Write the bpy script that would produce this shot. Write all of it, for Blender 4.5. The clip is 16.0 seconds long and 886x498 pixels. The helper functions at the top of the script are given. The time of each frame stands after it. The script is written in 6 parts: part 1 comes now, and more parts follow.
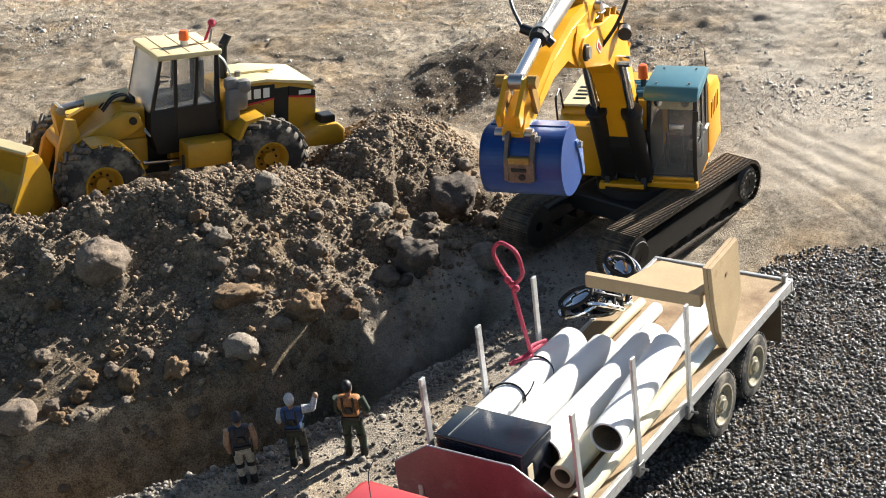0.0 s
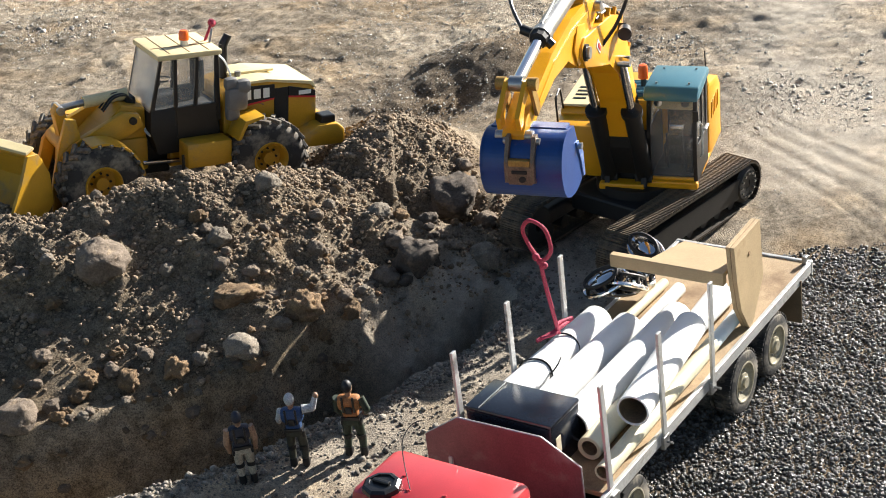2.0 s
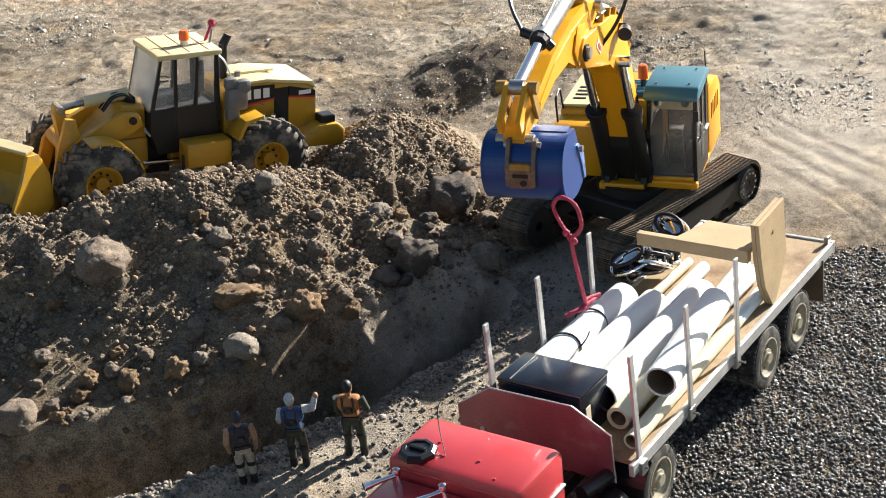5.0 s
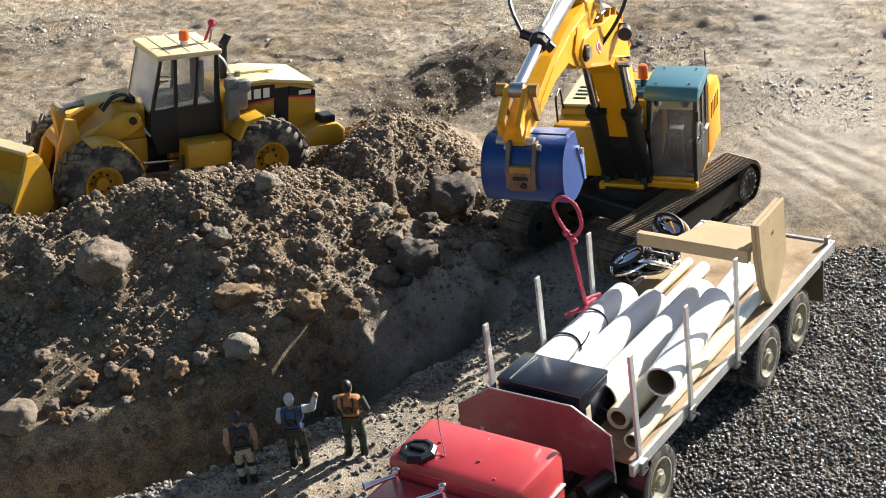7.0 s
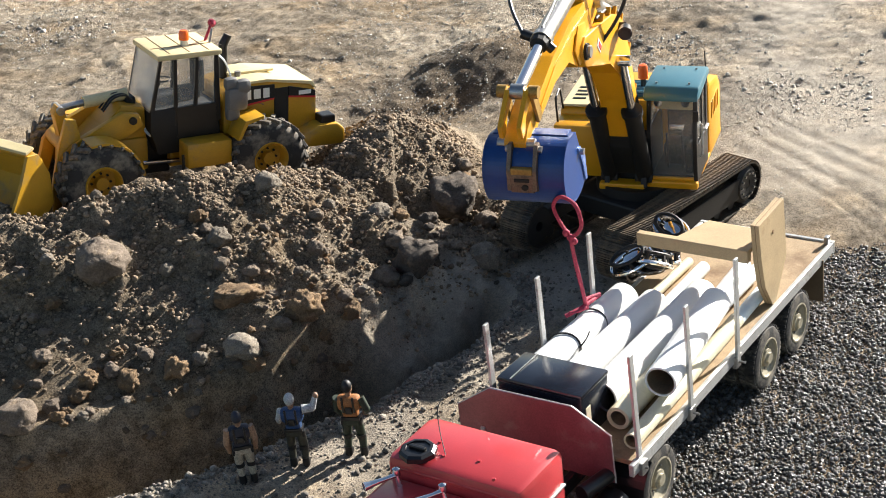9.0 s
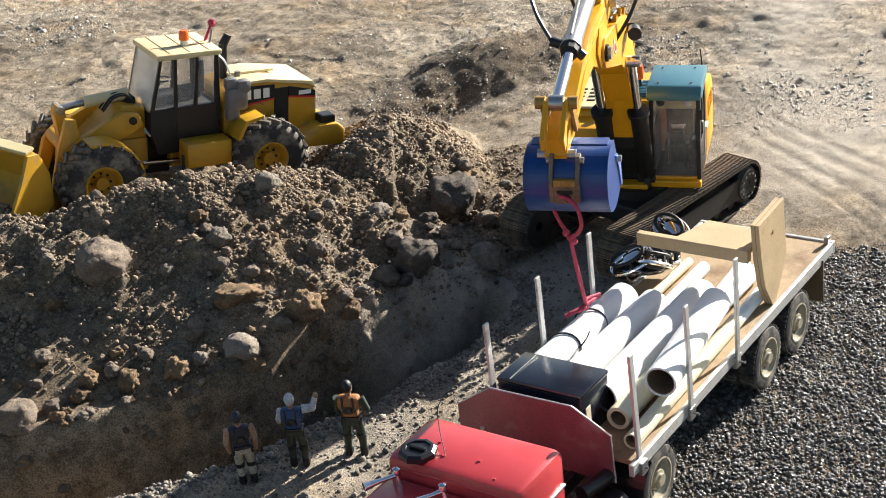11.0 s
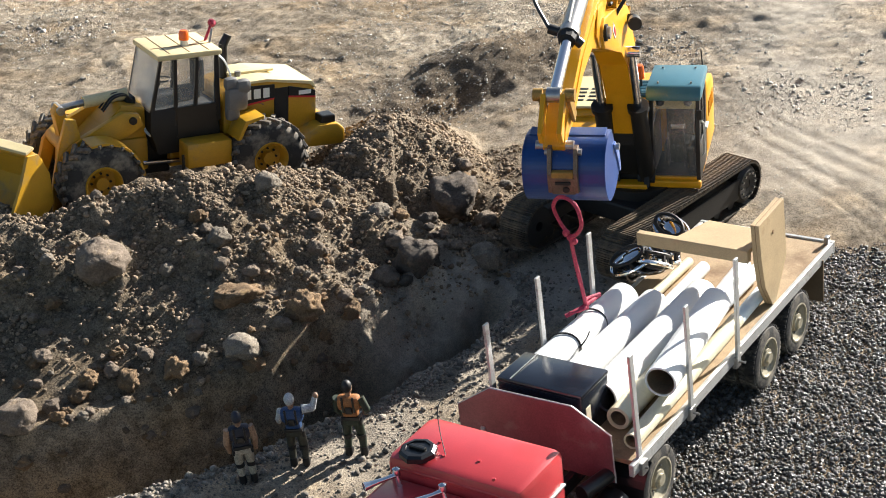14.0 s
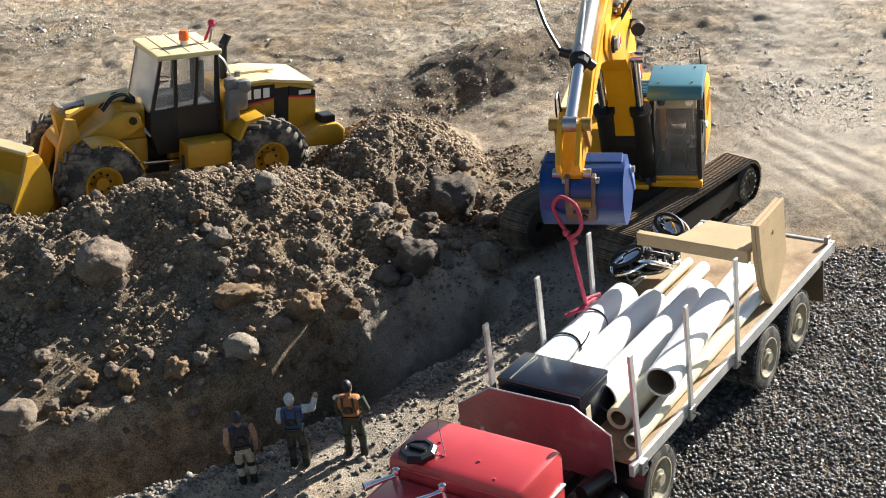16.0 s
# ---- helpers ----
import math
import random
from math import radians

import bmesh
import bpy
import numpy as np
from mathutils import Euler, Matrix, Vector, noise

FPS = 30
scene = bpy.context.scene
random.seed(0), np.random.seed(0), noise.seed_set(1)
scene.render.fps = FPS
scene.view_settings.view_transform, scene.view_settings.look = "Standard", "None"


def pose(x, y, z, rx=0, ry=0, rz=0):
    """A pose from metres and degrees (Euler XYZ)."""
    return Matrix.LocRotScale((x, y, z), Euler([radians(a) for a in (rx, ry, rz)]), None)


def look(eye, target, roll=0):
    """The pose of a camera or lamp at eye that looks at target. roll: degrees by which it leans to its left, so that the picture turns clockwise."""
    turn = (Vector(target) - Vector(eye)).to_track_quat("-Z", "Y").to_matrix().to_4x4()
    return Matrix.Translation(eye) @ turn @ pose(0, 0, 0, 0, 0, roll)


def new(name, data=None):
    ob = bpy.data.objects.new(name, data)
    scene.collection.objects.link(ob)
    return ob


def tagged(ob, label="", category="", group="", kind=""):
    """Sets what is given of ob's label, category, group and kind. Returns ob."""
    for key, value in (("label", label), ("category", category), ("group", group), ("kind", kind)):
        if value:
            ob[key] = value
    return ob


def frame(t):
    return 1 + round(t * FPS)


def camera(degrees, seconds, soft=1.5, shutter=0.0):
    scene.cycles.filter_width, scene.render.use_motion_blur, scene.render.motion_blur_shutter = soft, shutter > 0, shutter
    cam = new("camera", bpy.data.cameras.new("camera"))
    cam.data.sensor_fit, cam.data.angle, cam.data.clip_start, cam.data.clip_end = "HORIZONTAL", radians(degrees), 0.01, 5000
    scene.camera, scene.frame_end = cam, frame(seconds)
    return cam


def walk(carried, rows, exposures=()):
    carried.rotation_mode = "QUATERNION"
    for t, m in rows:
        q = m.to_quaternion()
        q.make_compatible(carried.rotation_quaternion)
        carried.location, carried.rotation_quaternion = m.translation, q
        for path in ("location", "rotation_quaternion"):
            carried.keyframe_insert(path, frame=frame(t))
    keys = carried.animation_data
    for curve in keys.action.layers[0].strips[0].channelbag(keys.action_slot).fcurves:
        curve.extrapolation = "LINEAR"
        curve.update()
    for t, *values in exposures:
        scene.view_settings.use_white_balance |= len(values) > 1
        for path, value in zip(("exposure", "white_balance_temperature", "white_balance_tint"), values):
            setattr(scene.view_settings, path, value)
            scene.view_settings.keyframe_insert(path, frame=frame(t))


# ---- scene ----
# ---- camera ----
EYE = (0.0, 0.0, 1.09)
PITCH = radians(27.59)
cam = camera(32.0, 16.0, soft=0.95)
VIEW = look(EYE, (0.0, math.cos(PITCH), 1.09 - math.sin(PITCH)), -4.0)
walk(cam, [(0.0, VIEW), (16.0, VIEW)])

# ---- world and sun: low clear sun from the far right ----
SUN_EL, SUN_AZ = radians(24.0), radians(47.0)
world = bpy.data.worlds.new("sky")
scene.world = world
world.use_nodes = True
wn = world.node_tree
sky = wn.nodes.new("ShaderNodeTexSky")
sky.sky_type = "NISHITA"
sky.sun_disc = False
sky.sun_elevation, sky.sun_rotation = SUN_EL, SUN_AZ
wn.links.new(sky.outputs[0], wn.nodes["Background"].inputs[0])
wn.nodes["Background"].inputs[1].default_value = 0.045
sun = new("sun", bpy.data.lights.new("sun", "SUN"))
sun.data.energy, sun.data.angle, sun.data.color = 5.0, radians(0.6), (1.0, 0.95, 0.88)
sun_way = Vector((math.sin(SUN_AZ) * math.cos(SUN_EL), math.cos(SUN_AZ) * math.cos(SUN_EL), math.sin(SUN_EL)))
sun.matrix_world = look(sun_way * 20, (0, 0, 0))
scene.view_settings.exposure = 1.53


# ---- materials ----
def material(name, color, rough=0.6, metal=0.0, dirt=None, dirt_amount=0.0, vary=0.12, scale=60.0, bump=0.1, fine=700.0,
             spread=0.0, coat=0.0, transmission=0.0, emit=0.0, bump_size=0.002, island=False, alpha=1.0):
    """Base colour with broad mottling, a finer grain, optional dirt and per-object spread."""
    m = bpy.data.materials.new(name)
    m.use_nodes = True
    t = m.node_tree
    b = t.nodes["Principled BSDF"]
    def node(kind, **values):
        n = t.nodes.new(kind)
        for k, v in values.items():
            n.inputs[k].default_value = v
        return n
    co = t.nodes.new("ShaderNodeTexCoord")
    n1 = node("ShaderNodeTexNoise", Scale=scale, Detail=6.0, Roughness=0.6)
    n2 = node("ShaderNodeTexNoise", Scale=fine, Detail=4.0, Roughness=0.7)
    for n in (n1, n2):
        t.links.new(co.outputs["Object"], n.inputs["Vector"])
    def mix(fac, a, c, blend="MIX"):
        x = t.nodes.new("ShaderNodeMix")
        x.data_type, x.blend_type = "RGBA", blend
        for sock, v in ((x.inputs["Factor"], fac), (x.inputs["A"], a), (x.inputs["B"], c)):
            if hasattr(v, "is_linked"):
                t.links.new(v, sock)
            else:
                sock.default_value = v
        return x.outputs["Result"]
    def ramp(src, lo, hi):
        r = t.nodes.new("ShaderNodeMapRange")
        r.inputs["From Min"].default_value, r.inputs["From Max"].default_value = lo, hi
        t.links.new(src, r.inputs["Value"])
        return r.outputs["Result"]
    light = tuple(min(1, c * (1 + vary)) for c in color) + (1,)
    dark = tuple(c * (1 - vary) for c in color) + (1,)
    col = mix(ramp(n1.outputs["Fac"], 0.3, 0.7), dark, light)
    fine_dark = tuple(max(0, 1 - 1.6 * vary) for _ in range(3)) + (1,)
    col = mix(ramp(n2.outputs["Fac"], 0.62, 0.4), col, mix(1.0, col, fine_dark, "MULTIPLY"))
    if spread:
        src = t.nodes.new("ShaderNodeNewGeometry").outputs["Random Per Island"] if island else t.nodes.new("ShaderNodeObjectInfo").outputs["Random"]
        hsv = t.nodes.new("ShaderNodeHueSaturation")
        t.links.new(col, hsv.inputs["Color"])
        r = t.nodes.new("ShaderNodeMapRange")
        r.inputs["To Min"].default_value, r.inputs["To Max"].default_value = 1 - spread, 1 + spread
        t.links.new(src, r.inputs["Value"])
        t.links.new(r.outputs["Result"], hsv.inputs["Value"])
        col = hsv.outputs["Color"]
    if dirt:
        n3 = node("ShaderNodeTexNoise", Scale=scale * 0.7, Detail=8.0, Roughness=0.68)
        off = t.nodes.new("ShaderNodeMapping")
        off.inputs["Location"].default_value = (3.1, 7.7, 1.3)
        t.links.new(co.outputs["Object"], off.inputs["Vector"])
        t.links.new(off.outputs["Vector"], n3.inputs["Vector"])
        fac = ramp(n3.outputs["Fac"], 0.72 - 0.5 * dirt_amount, 0.86 - 0.4 * dirt_amount)
        col = mix(fac, col, tuple(dirt) + (1,))
        rr = t.nodes.new("ShaderNodeMapRange")
        rr.inputs["To Min"].default_value, rr.inputs["To Max"].default_value = rough, 0.9
        t.links.new(fac, rr.inputs["Value"])
        t.links.new(rr.outputs["Result"], b.inputs["Roughness"])
    else:
        b.inputs["Roughness"].default_value = rough
    t.links.new(col, b.inputs["Base Color"])
    b.inputs["Metallic"].default_value = metal
    b.inputs["Coat Weight"].default_value = coat
    b.inputs["Transmission Weight"].default_value = transmission
    b.inputs["Alpha"].default_value = alpha
    if emit:
        b.inputs["Emission Color"].default_value = tuple(color) + (1,)
        b.inputs["Emission Strength"].default_value = emit
    if bump:
        bp = node("ShaderNodeBump", Strength=bump, Distance=bump_size)
        t.links.new(n2.outputs["Fac"], bp.inputs["Height"])
        t.links.new(bp.outputs["Normal"], b.inputs["Normal"])
    return m


DUST = (0.30, 0.24, 0.17)
YELLOW = material("loader_yellow_paint", (0.53, 0.285, 0.018), 0.38, 0.0, (0.26, 0.19, 0.10), 0.32, 0.1, 25, 0.05)
EXCA_YELLOW = material("excavator_yellow_paint", (0.74, 0.34, 0.006), 0.35, 0.0, DUST, 0.20, 0.07, 25, 0.05)
CREAM = material("cream_paint", (0.72, 0.60, 0.33), 0.45, 0.0, DUST, 0.25, 0.08, 30, 0.05)
BLUE = material("blue_bucket_paint", (0.001, 0.044, 0.205), 0.36, 0.0, (0.18, 0.17, 0.15), 0.12, 0.1, 40, 0.05)
TEAL = material("teal_roof_paint", (0.05, 0.16, 0.21), 0.32, 0.0, DUST, 0.12, 0.06, 40, 0.03)
# pinkish patches in the dirt slot paint glare onto the red roof
RED = material("red_cab_paint", (0.47, 0.040, 0.047), 0.34, 0.0, (0.44, 0.15, 0.14), 0.12, 0.08, 30, 0.03, coat=0.35)
MAROON = material("maroon_panel", (0.27, 0.115, 0.13), 0.34, 0.4, (0.34, 0.29, 0.28), 0.30, 0.15, 25, 0.03)
BLACK = material("black_plastic", (0.012, 0.012, 0.013), 0.32, 0.0, (0.07, 0.06, 0.05), 0.08, 0.2, 50, 0.08)
MATT_BLACK = material("matt_black_steel", (0.009, 0.0085, 0.008), 0.6, 0.0, (0.07, 0.055, 0.04), 0.12, 0.3, 50, 0.1)
BOXBLACK = material("worn_black_box_paint", (0.016, 0.020, 0.030), 0.17, 0.0, (0.20, 0.17, 0.12), 0.08, 0.2, 22, 0.05)
RUBBER = material("tyre_rubber", (0.030, 0.029, 0.028), 0.78, 0.0, (0.24, 0.21, 0.165), 0.54, 0.2, 45, 0.2)
TRACK = material("track_steel", (0.060, 0.050, 0.040), 0.5, 0.5, (0.24, 0.185, 0.125), 0.55, 0.2, 60, 0.2)
CHROME = material("chrome", (0.75, 0.76, 0.78), 0.12, 1.0, None, 0, 0.05, 40, 0.0)
STEEL = material("dull_steel", (0.42, 0.42, 0.41), 0.38, 0.9, (0.2, 0.17, 0.13), 0.2, 0.12, 60, 0.05)
ALUMINIUM = material("weathered_aluminium", (0.60, 0.60, 0.58), 0.42, 0.5, (0.30, 0.26, 0.21), 0.36, 0.1, 50, 0.08)
PVC = material("white_plastic_pipe", (0.80, 0.80, 0.78), 0.42, 0.0, (0.58, 0.47, 0.31), 0.2, 0.05, 16, 0.03)
PVC_BLUE = material("pale_blue_plastic_pipe", (0.60, 0.71, 0.76), 0.42, 0.0, (0.78, 0.78, 0.75), 0.32, 0.07, 12, 0.03)
PVC_YELLOW = material("yellowed_plastic_pipe", (0.72, 0.65, 0.46), 0.45, 0.0, (0.40, 0.28, 0.14), 0.16, 0.08, 20, 0.03)
PIPE_IN = material("muddy_pipe_inside", (0.28, 0.19, 0.11), 0.85, 0.0, (0.10, 0.07, 0.05), 0.3, 0.3, 60, 0.3)
PLY = material("weathered_plywood", (0.52, 0.38, 0.21), 0.7, 0.0, (0.33, 0.20, 0.09), 0.2, 0.12, 18, 0.12)
DECK = material("dirty_plywood_deck", (0.44, 0.31, 0.17), 0.75, 0.0, (0.17, 0.10, 0.05), 0.42, 0.2, 14, 0.2)
PLY_EDGE = material("plywood_edge", (0.36, 0.23, 0.12), 0.8, 0.0, (0.12, 0.07, 0.04), 0.3, 0.2, 150, 0.2)
RIM = material("dusty_wheel_rim", (0.42, 0.38, 0.28), 0.5, 0.35, (0.22, 0.17, 0.11), 0.3, 0.12, 60, 0.08)
ROPE = material("pink_red_rope", (0.52, 0.045, 0.10), 0.7, 0.0, None, 0, 0.25, 300, 0.4)
WIRE = material("black_wire", (0.01, 0.01, 0.01), 0.5, 0.0, None, 0, 0.1, 100, 0.0)
ORANGE = material("orange_beacon", (0.95, 0.14, 0.01), 0.25, 0.0, None, 0, 0.05, 60, 0.0, coat=0.5)
WHITE_MARK = material("white_lettering", (0.78, 0.78, 0.74), 0.5, 0.0, None, 0, 0.05, 60, 0.0)
RED_MARK = material("red_mark", (0.55, 0.03, 0.03), 0.5, 0.0, None, 0, 0.05, 60, 0.0)
SEAT = material("dark_seat", (0.018, 0.018, 0.02), 0.8, 0.0, DUST, 0.05, 0.2, 60, 0.1)
GREY_PLASTIC = material("grey_plastic", (0.16, 0.155, 0.15), 0.5, 0.0, DUST, 0.2, 0.12, 50, 0.08)
GLASS = material("dusty_clear_plastic", (0.80, 0.78, 0.72), 0.22, 0.0, None, 0, 0.3, 30, 0.0, alpha=0.15)
# pale film on the cab glass also paints in its sky reflection
GLASS_DARK = material("dirty_sky_hazed_glass", (0.42, 0.40, 0.36), 0.14, 0.0, None, 0, 0.35, 22, 0.0, alpha=0.24)


# ---- mesh helpers ----
def part(name, bm, mat, parent=None, label="", smooth=False):
    me = bpy.data.meshes.new(name)
    bmesh.ops.recalc_face_normals(bm, faces=bm.faces)
    bm.to_mesh(me)
    bm.free()
    for mt in (mat if isinstance(mat, (list, tuple)) else (mat,)):
        me.materials.append(mt)
    if smooth:
        me.shade_smooth()
        me.set_sharp_from_angle(angle=radians(38))
    ob = new(name, me)
    ob.parent = parent
    if label:
        ob["label"] = label
    return ob


def thing(name, label, category, m=None, group=""):
    ob = new(name)
    ob.empty_display_size = 0.02
    if m is not None:
        ob.matrix_world = m
    return tagged(ob, label, category, group)


def add_box(bm, c, s, bevel=0.0015, m=None):
    r = bmesh.ops.create_cube(bm, size=1.0, matrix=(m or Matrix()) @ Matrix.Translation(c) @ Matrix.Diagonal((*s, 1)))
    if bevel:
        es = list({e for v in r["verts"] for e in v.link_edges})
        bmesh.ops.bevel(bm, geom=es, offset=min(bevel, 0.45 * min(s)), segments=2, affect="EDGES", profile=0.5)
    return bm


def box(c, s, bevel=0.0015, m=None):
    return add_box(bmesh.new(), c, s, bevel, m)


def frame_to(a, b):
    a, b = Vector(a), Vector(b)
    return Matrix.Translation((a + b) / 2) @ (b - a).to_track_quat("Z", "Y").to_matrix().to_4x4(), (b - a).length


def add_cyl(bm, a, b, r, r2=None, seg=20, caps=True):
    m, l = frame_to(a, b)
    bmesh.ops.create_cone(bm, cap_ends=caps, segments=seg, radius1=r, radius2=r if r2 is None else r2, depth=l, matrix=m)
    return bm


def cyl(a, b, r, r2=None, seg=20):
    return add_cyl(bmesh.new(), a, b, r, r2, seg)


def add_plate(bm, pts, a, b, bevel=0.001, axis="x"):
    """A flat outline (pairs) given depth from a to b along an axis: x: pairs are (y, z); y: (x, z); z: (x, y)."""
    def place(p, d):
        return {"x": (d, p[0], p[1]), "y": (p[0], d, p[1]), "z": (p[0], p[1], d)}[axis]
    lo = [bm.verts.new(place(p, a)) for p in pts]
    hi = [bm.verts.new(place(p, b)) for p in pts]
    n = len(pts)
    faces = [bm.faces.new(lo[::-1]), bm.faces.new(hi)]
    faces += [bm.faces.new((lo[i], lo[(i + 1) % n], hi[(i + 1) % n], hi[i])) for i in range(n)]
    if bevel:
        es = list({e for f in faces for e in f.edges})
        bmesh.ops.bevel(bm, geom=es, offset=bevel, segments=2, affect="EDGES", profile=0.5)
    return bm


def plate(pts, a, b, bevel=0.001, axis="x"):
    return add_plate(bmesh.new(), pts, a, b, bevel, axis)


def add_lathe(bm, profile, centre, axis="x", seg=32, closed=True):
    """Turns a profile of (radius, along) pairs round an axis through centre."""
    rings = []
    for r, a in profile:
        ring = []
        for i in range(seg):
            t = 2 * math.pi * i / seg
            c, s = r * math.cos(t), r * math.sin(t)
            p = {"x": (a, c, s), "y": (c, a, s), "z": (c, s, a)}[axis]
            ring.append(bm.verts.new(Vector(p) + Vector(centre)))
        rings.append(ring)
    n = len(rings)
    for k in range(n if closed else n - 1):
        u, v = rings[k], rings[(k + 1) % n]
        for i in range(seg):
            j = (i + 1) % seg
            bm.faces.new((u[i], u[j], v[j], v[i]))
    return bm


def add_tube(bm, pts, r, seg=8):
    """A bent rod through points."""
    pts = [Vector(p) for p in pts]
    rings = []
    up = Vector((0.13, 0.31, 0.94))
    for i, p in enumerate(pts):
        d = (pts[min(i + 1, len(pts) - 1)] - pts[max(i - 1, 0)]).normalized()
        a = d.cross(up).normalized()
        b = d.cross(a)
        rings.append([bm.verts.new(p + r * (math.cos(2 * math.pi * k / seg) * a + math.sin(2 * math.pi * k / seg) * b)) for k in range(seg)])
    for u, v in zip(rings, rings[1:]):
        for k in range(seg):
            j = (k + 1) % seg
            bm.faces.new((u[k], u[j], v[j], v[k]))
    bm.faces.new(rings[0][::-1])
    bm.faces.new(rings[-1])
    return bm


def curve_points(ctrl, n=24):
    """Smooth points through control points."""
    c = [Vector(p) for p in ctrl]
    c = [2 * c[0] - c[1]] + c + [2 * c[-1] - c[-2]]
    out = []
    for i in range(1, len(c) - 2):
        for k in range(n):
            t = k / n
            a, b, d, e = c[i - 1], c[i], c[i + 1], c[i + 2]
            out.append(0.5 * ((2 * b) + (d - a) * t + (2 * a - 5 * b + 4 * d - e) * t * t + (3 * b - a - 3 * d + e) * t ** 3))
    out.append(c[-2])
    return out


# ---- ground form ----
def lattice(ix, iy, seed):
    h = (ix * 374761393 + iy * 668265263 + seed * 974634777) & 0x7FFFFFFF
    h = ((h ^ (h >> 13)) * 1274126177) & 0x7FFFFFFF
    return ((h ^ (h >> 16)) & 0xFFFF) / 65535.0


def smooth_noise(x, y, size, seed):
    x, y = np.asarray(x, float) / size, np.asarray(y, float) / size
    ix, iy = np.floor(x).astype(np.int64), np.floor(y).astype(np.int64)
    fx, fy = x - ix, y - iy
    fx, fy = fx * fx * (3 - 2 * fx), fy * fy * (3 - 2 * fy)
    a, b = lattice(ix, iy, seed), lattice(ix + 1, iy, seed)
    c, d = lattice(ix, iy + 1, seed), lattice(ix + 1, iy + 1, seed)
    return (a * (1 - fx) + b * fx) * (1 - fy) + (c * (1 - fx) + d * fx) * fy * 1.0 - 0.5


def layered(x, y, size, seed, octaves=4, gain=0.5):
    out = 0
    for k in range(octaves):
        out = out + smooth_noise(x, y, size / 2 ** k, seed + 17 * k) * gain ** k
    return out


def ease(a, b, v):
    t = np.clip((v - a) / (b - a), 0, 1)
    return t * t * (3 - 2 * t)


def along(pts, x, y):
    """Distance to a polyline and the fourth value (height) blended along it; positive side flag too."""
    best = np.full(np.shape(x), 1e9)
    val = np.zeros(np.shape(x))
    side = np.zeros(np.shape(x))
    for p, q in zip(pts, pts[1:]):
        ex, ey = q[0] - p[0], q[1] - p[1]
        t = np.clip(((x - p[0]) * ex + (y - p[1]) * ey) / (ex * ex + ey * ey), 0, 1)
        d = np.hypot(x - p[0] - t * ex, y - p[1] - t * ey)
        near = d < best
        best = np.where(near, d, best)
        val = np.where(near, p[2] + t * (q[2] - p[2]), val)
        side = np.where(near, np.sign(ex * (y - p[1]) - ey * (x - p[0])), side)
    return best, val, side


# trench: x, y, half width
TRENCH = [(-0.95, 1.40, 0.12), (-0.55, 1.555, 0.088), (-0.33, 1.628, 0.082), (-0.19, 1.718, 0.076), (-0.09, 1.82, 0.082), (0.0, 1.90, 0.075), (0.05, 1.955, 0.05)]
# spoil ridge: x, y, height
RIDGE = [(-0.95, 2.02, 0.115), (-0.66, 2.04, 0.125), (-0.45, 2.06, 0.13), (-0.36, 2.09, 0.145), (-0.28, 2.12, 0.14), (-0.2, 2.17, 0.115)]
HEAP = [(-0.16, 2.26, 0.085), (-0.072, 2.33, 0.118), (-0.03, 2.30, 0.09), (0.06, 2.24, 0.02)]
MOUND = [(-0.10, 2.68, 0.008), (0.00, 2.74, 0.03), (0.09, 2.80, 0.055), (0.24, 2.86, 0.052), (0.34, 2.94, 0.02)]
FAR_RIDGE = [(0.36, 3.02, 0.004), (0.62, 3.00, 0.022), (0.90, 3.10, 0.02)]
CRACK = [(-0.337, 3.027, 0), (-0.325, 2.971, 0), (-0.277, 2.938, 0), (-0.225, 2.922, 0), (-0.182, 2.926, 0), (-0.170, 2.888, 0)]
EDGE_HEAP = [(0.84, 2.62, 0.03), (0.92, 2.74, 0.06)]


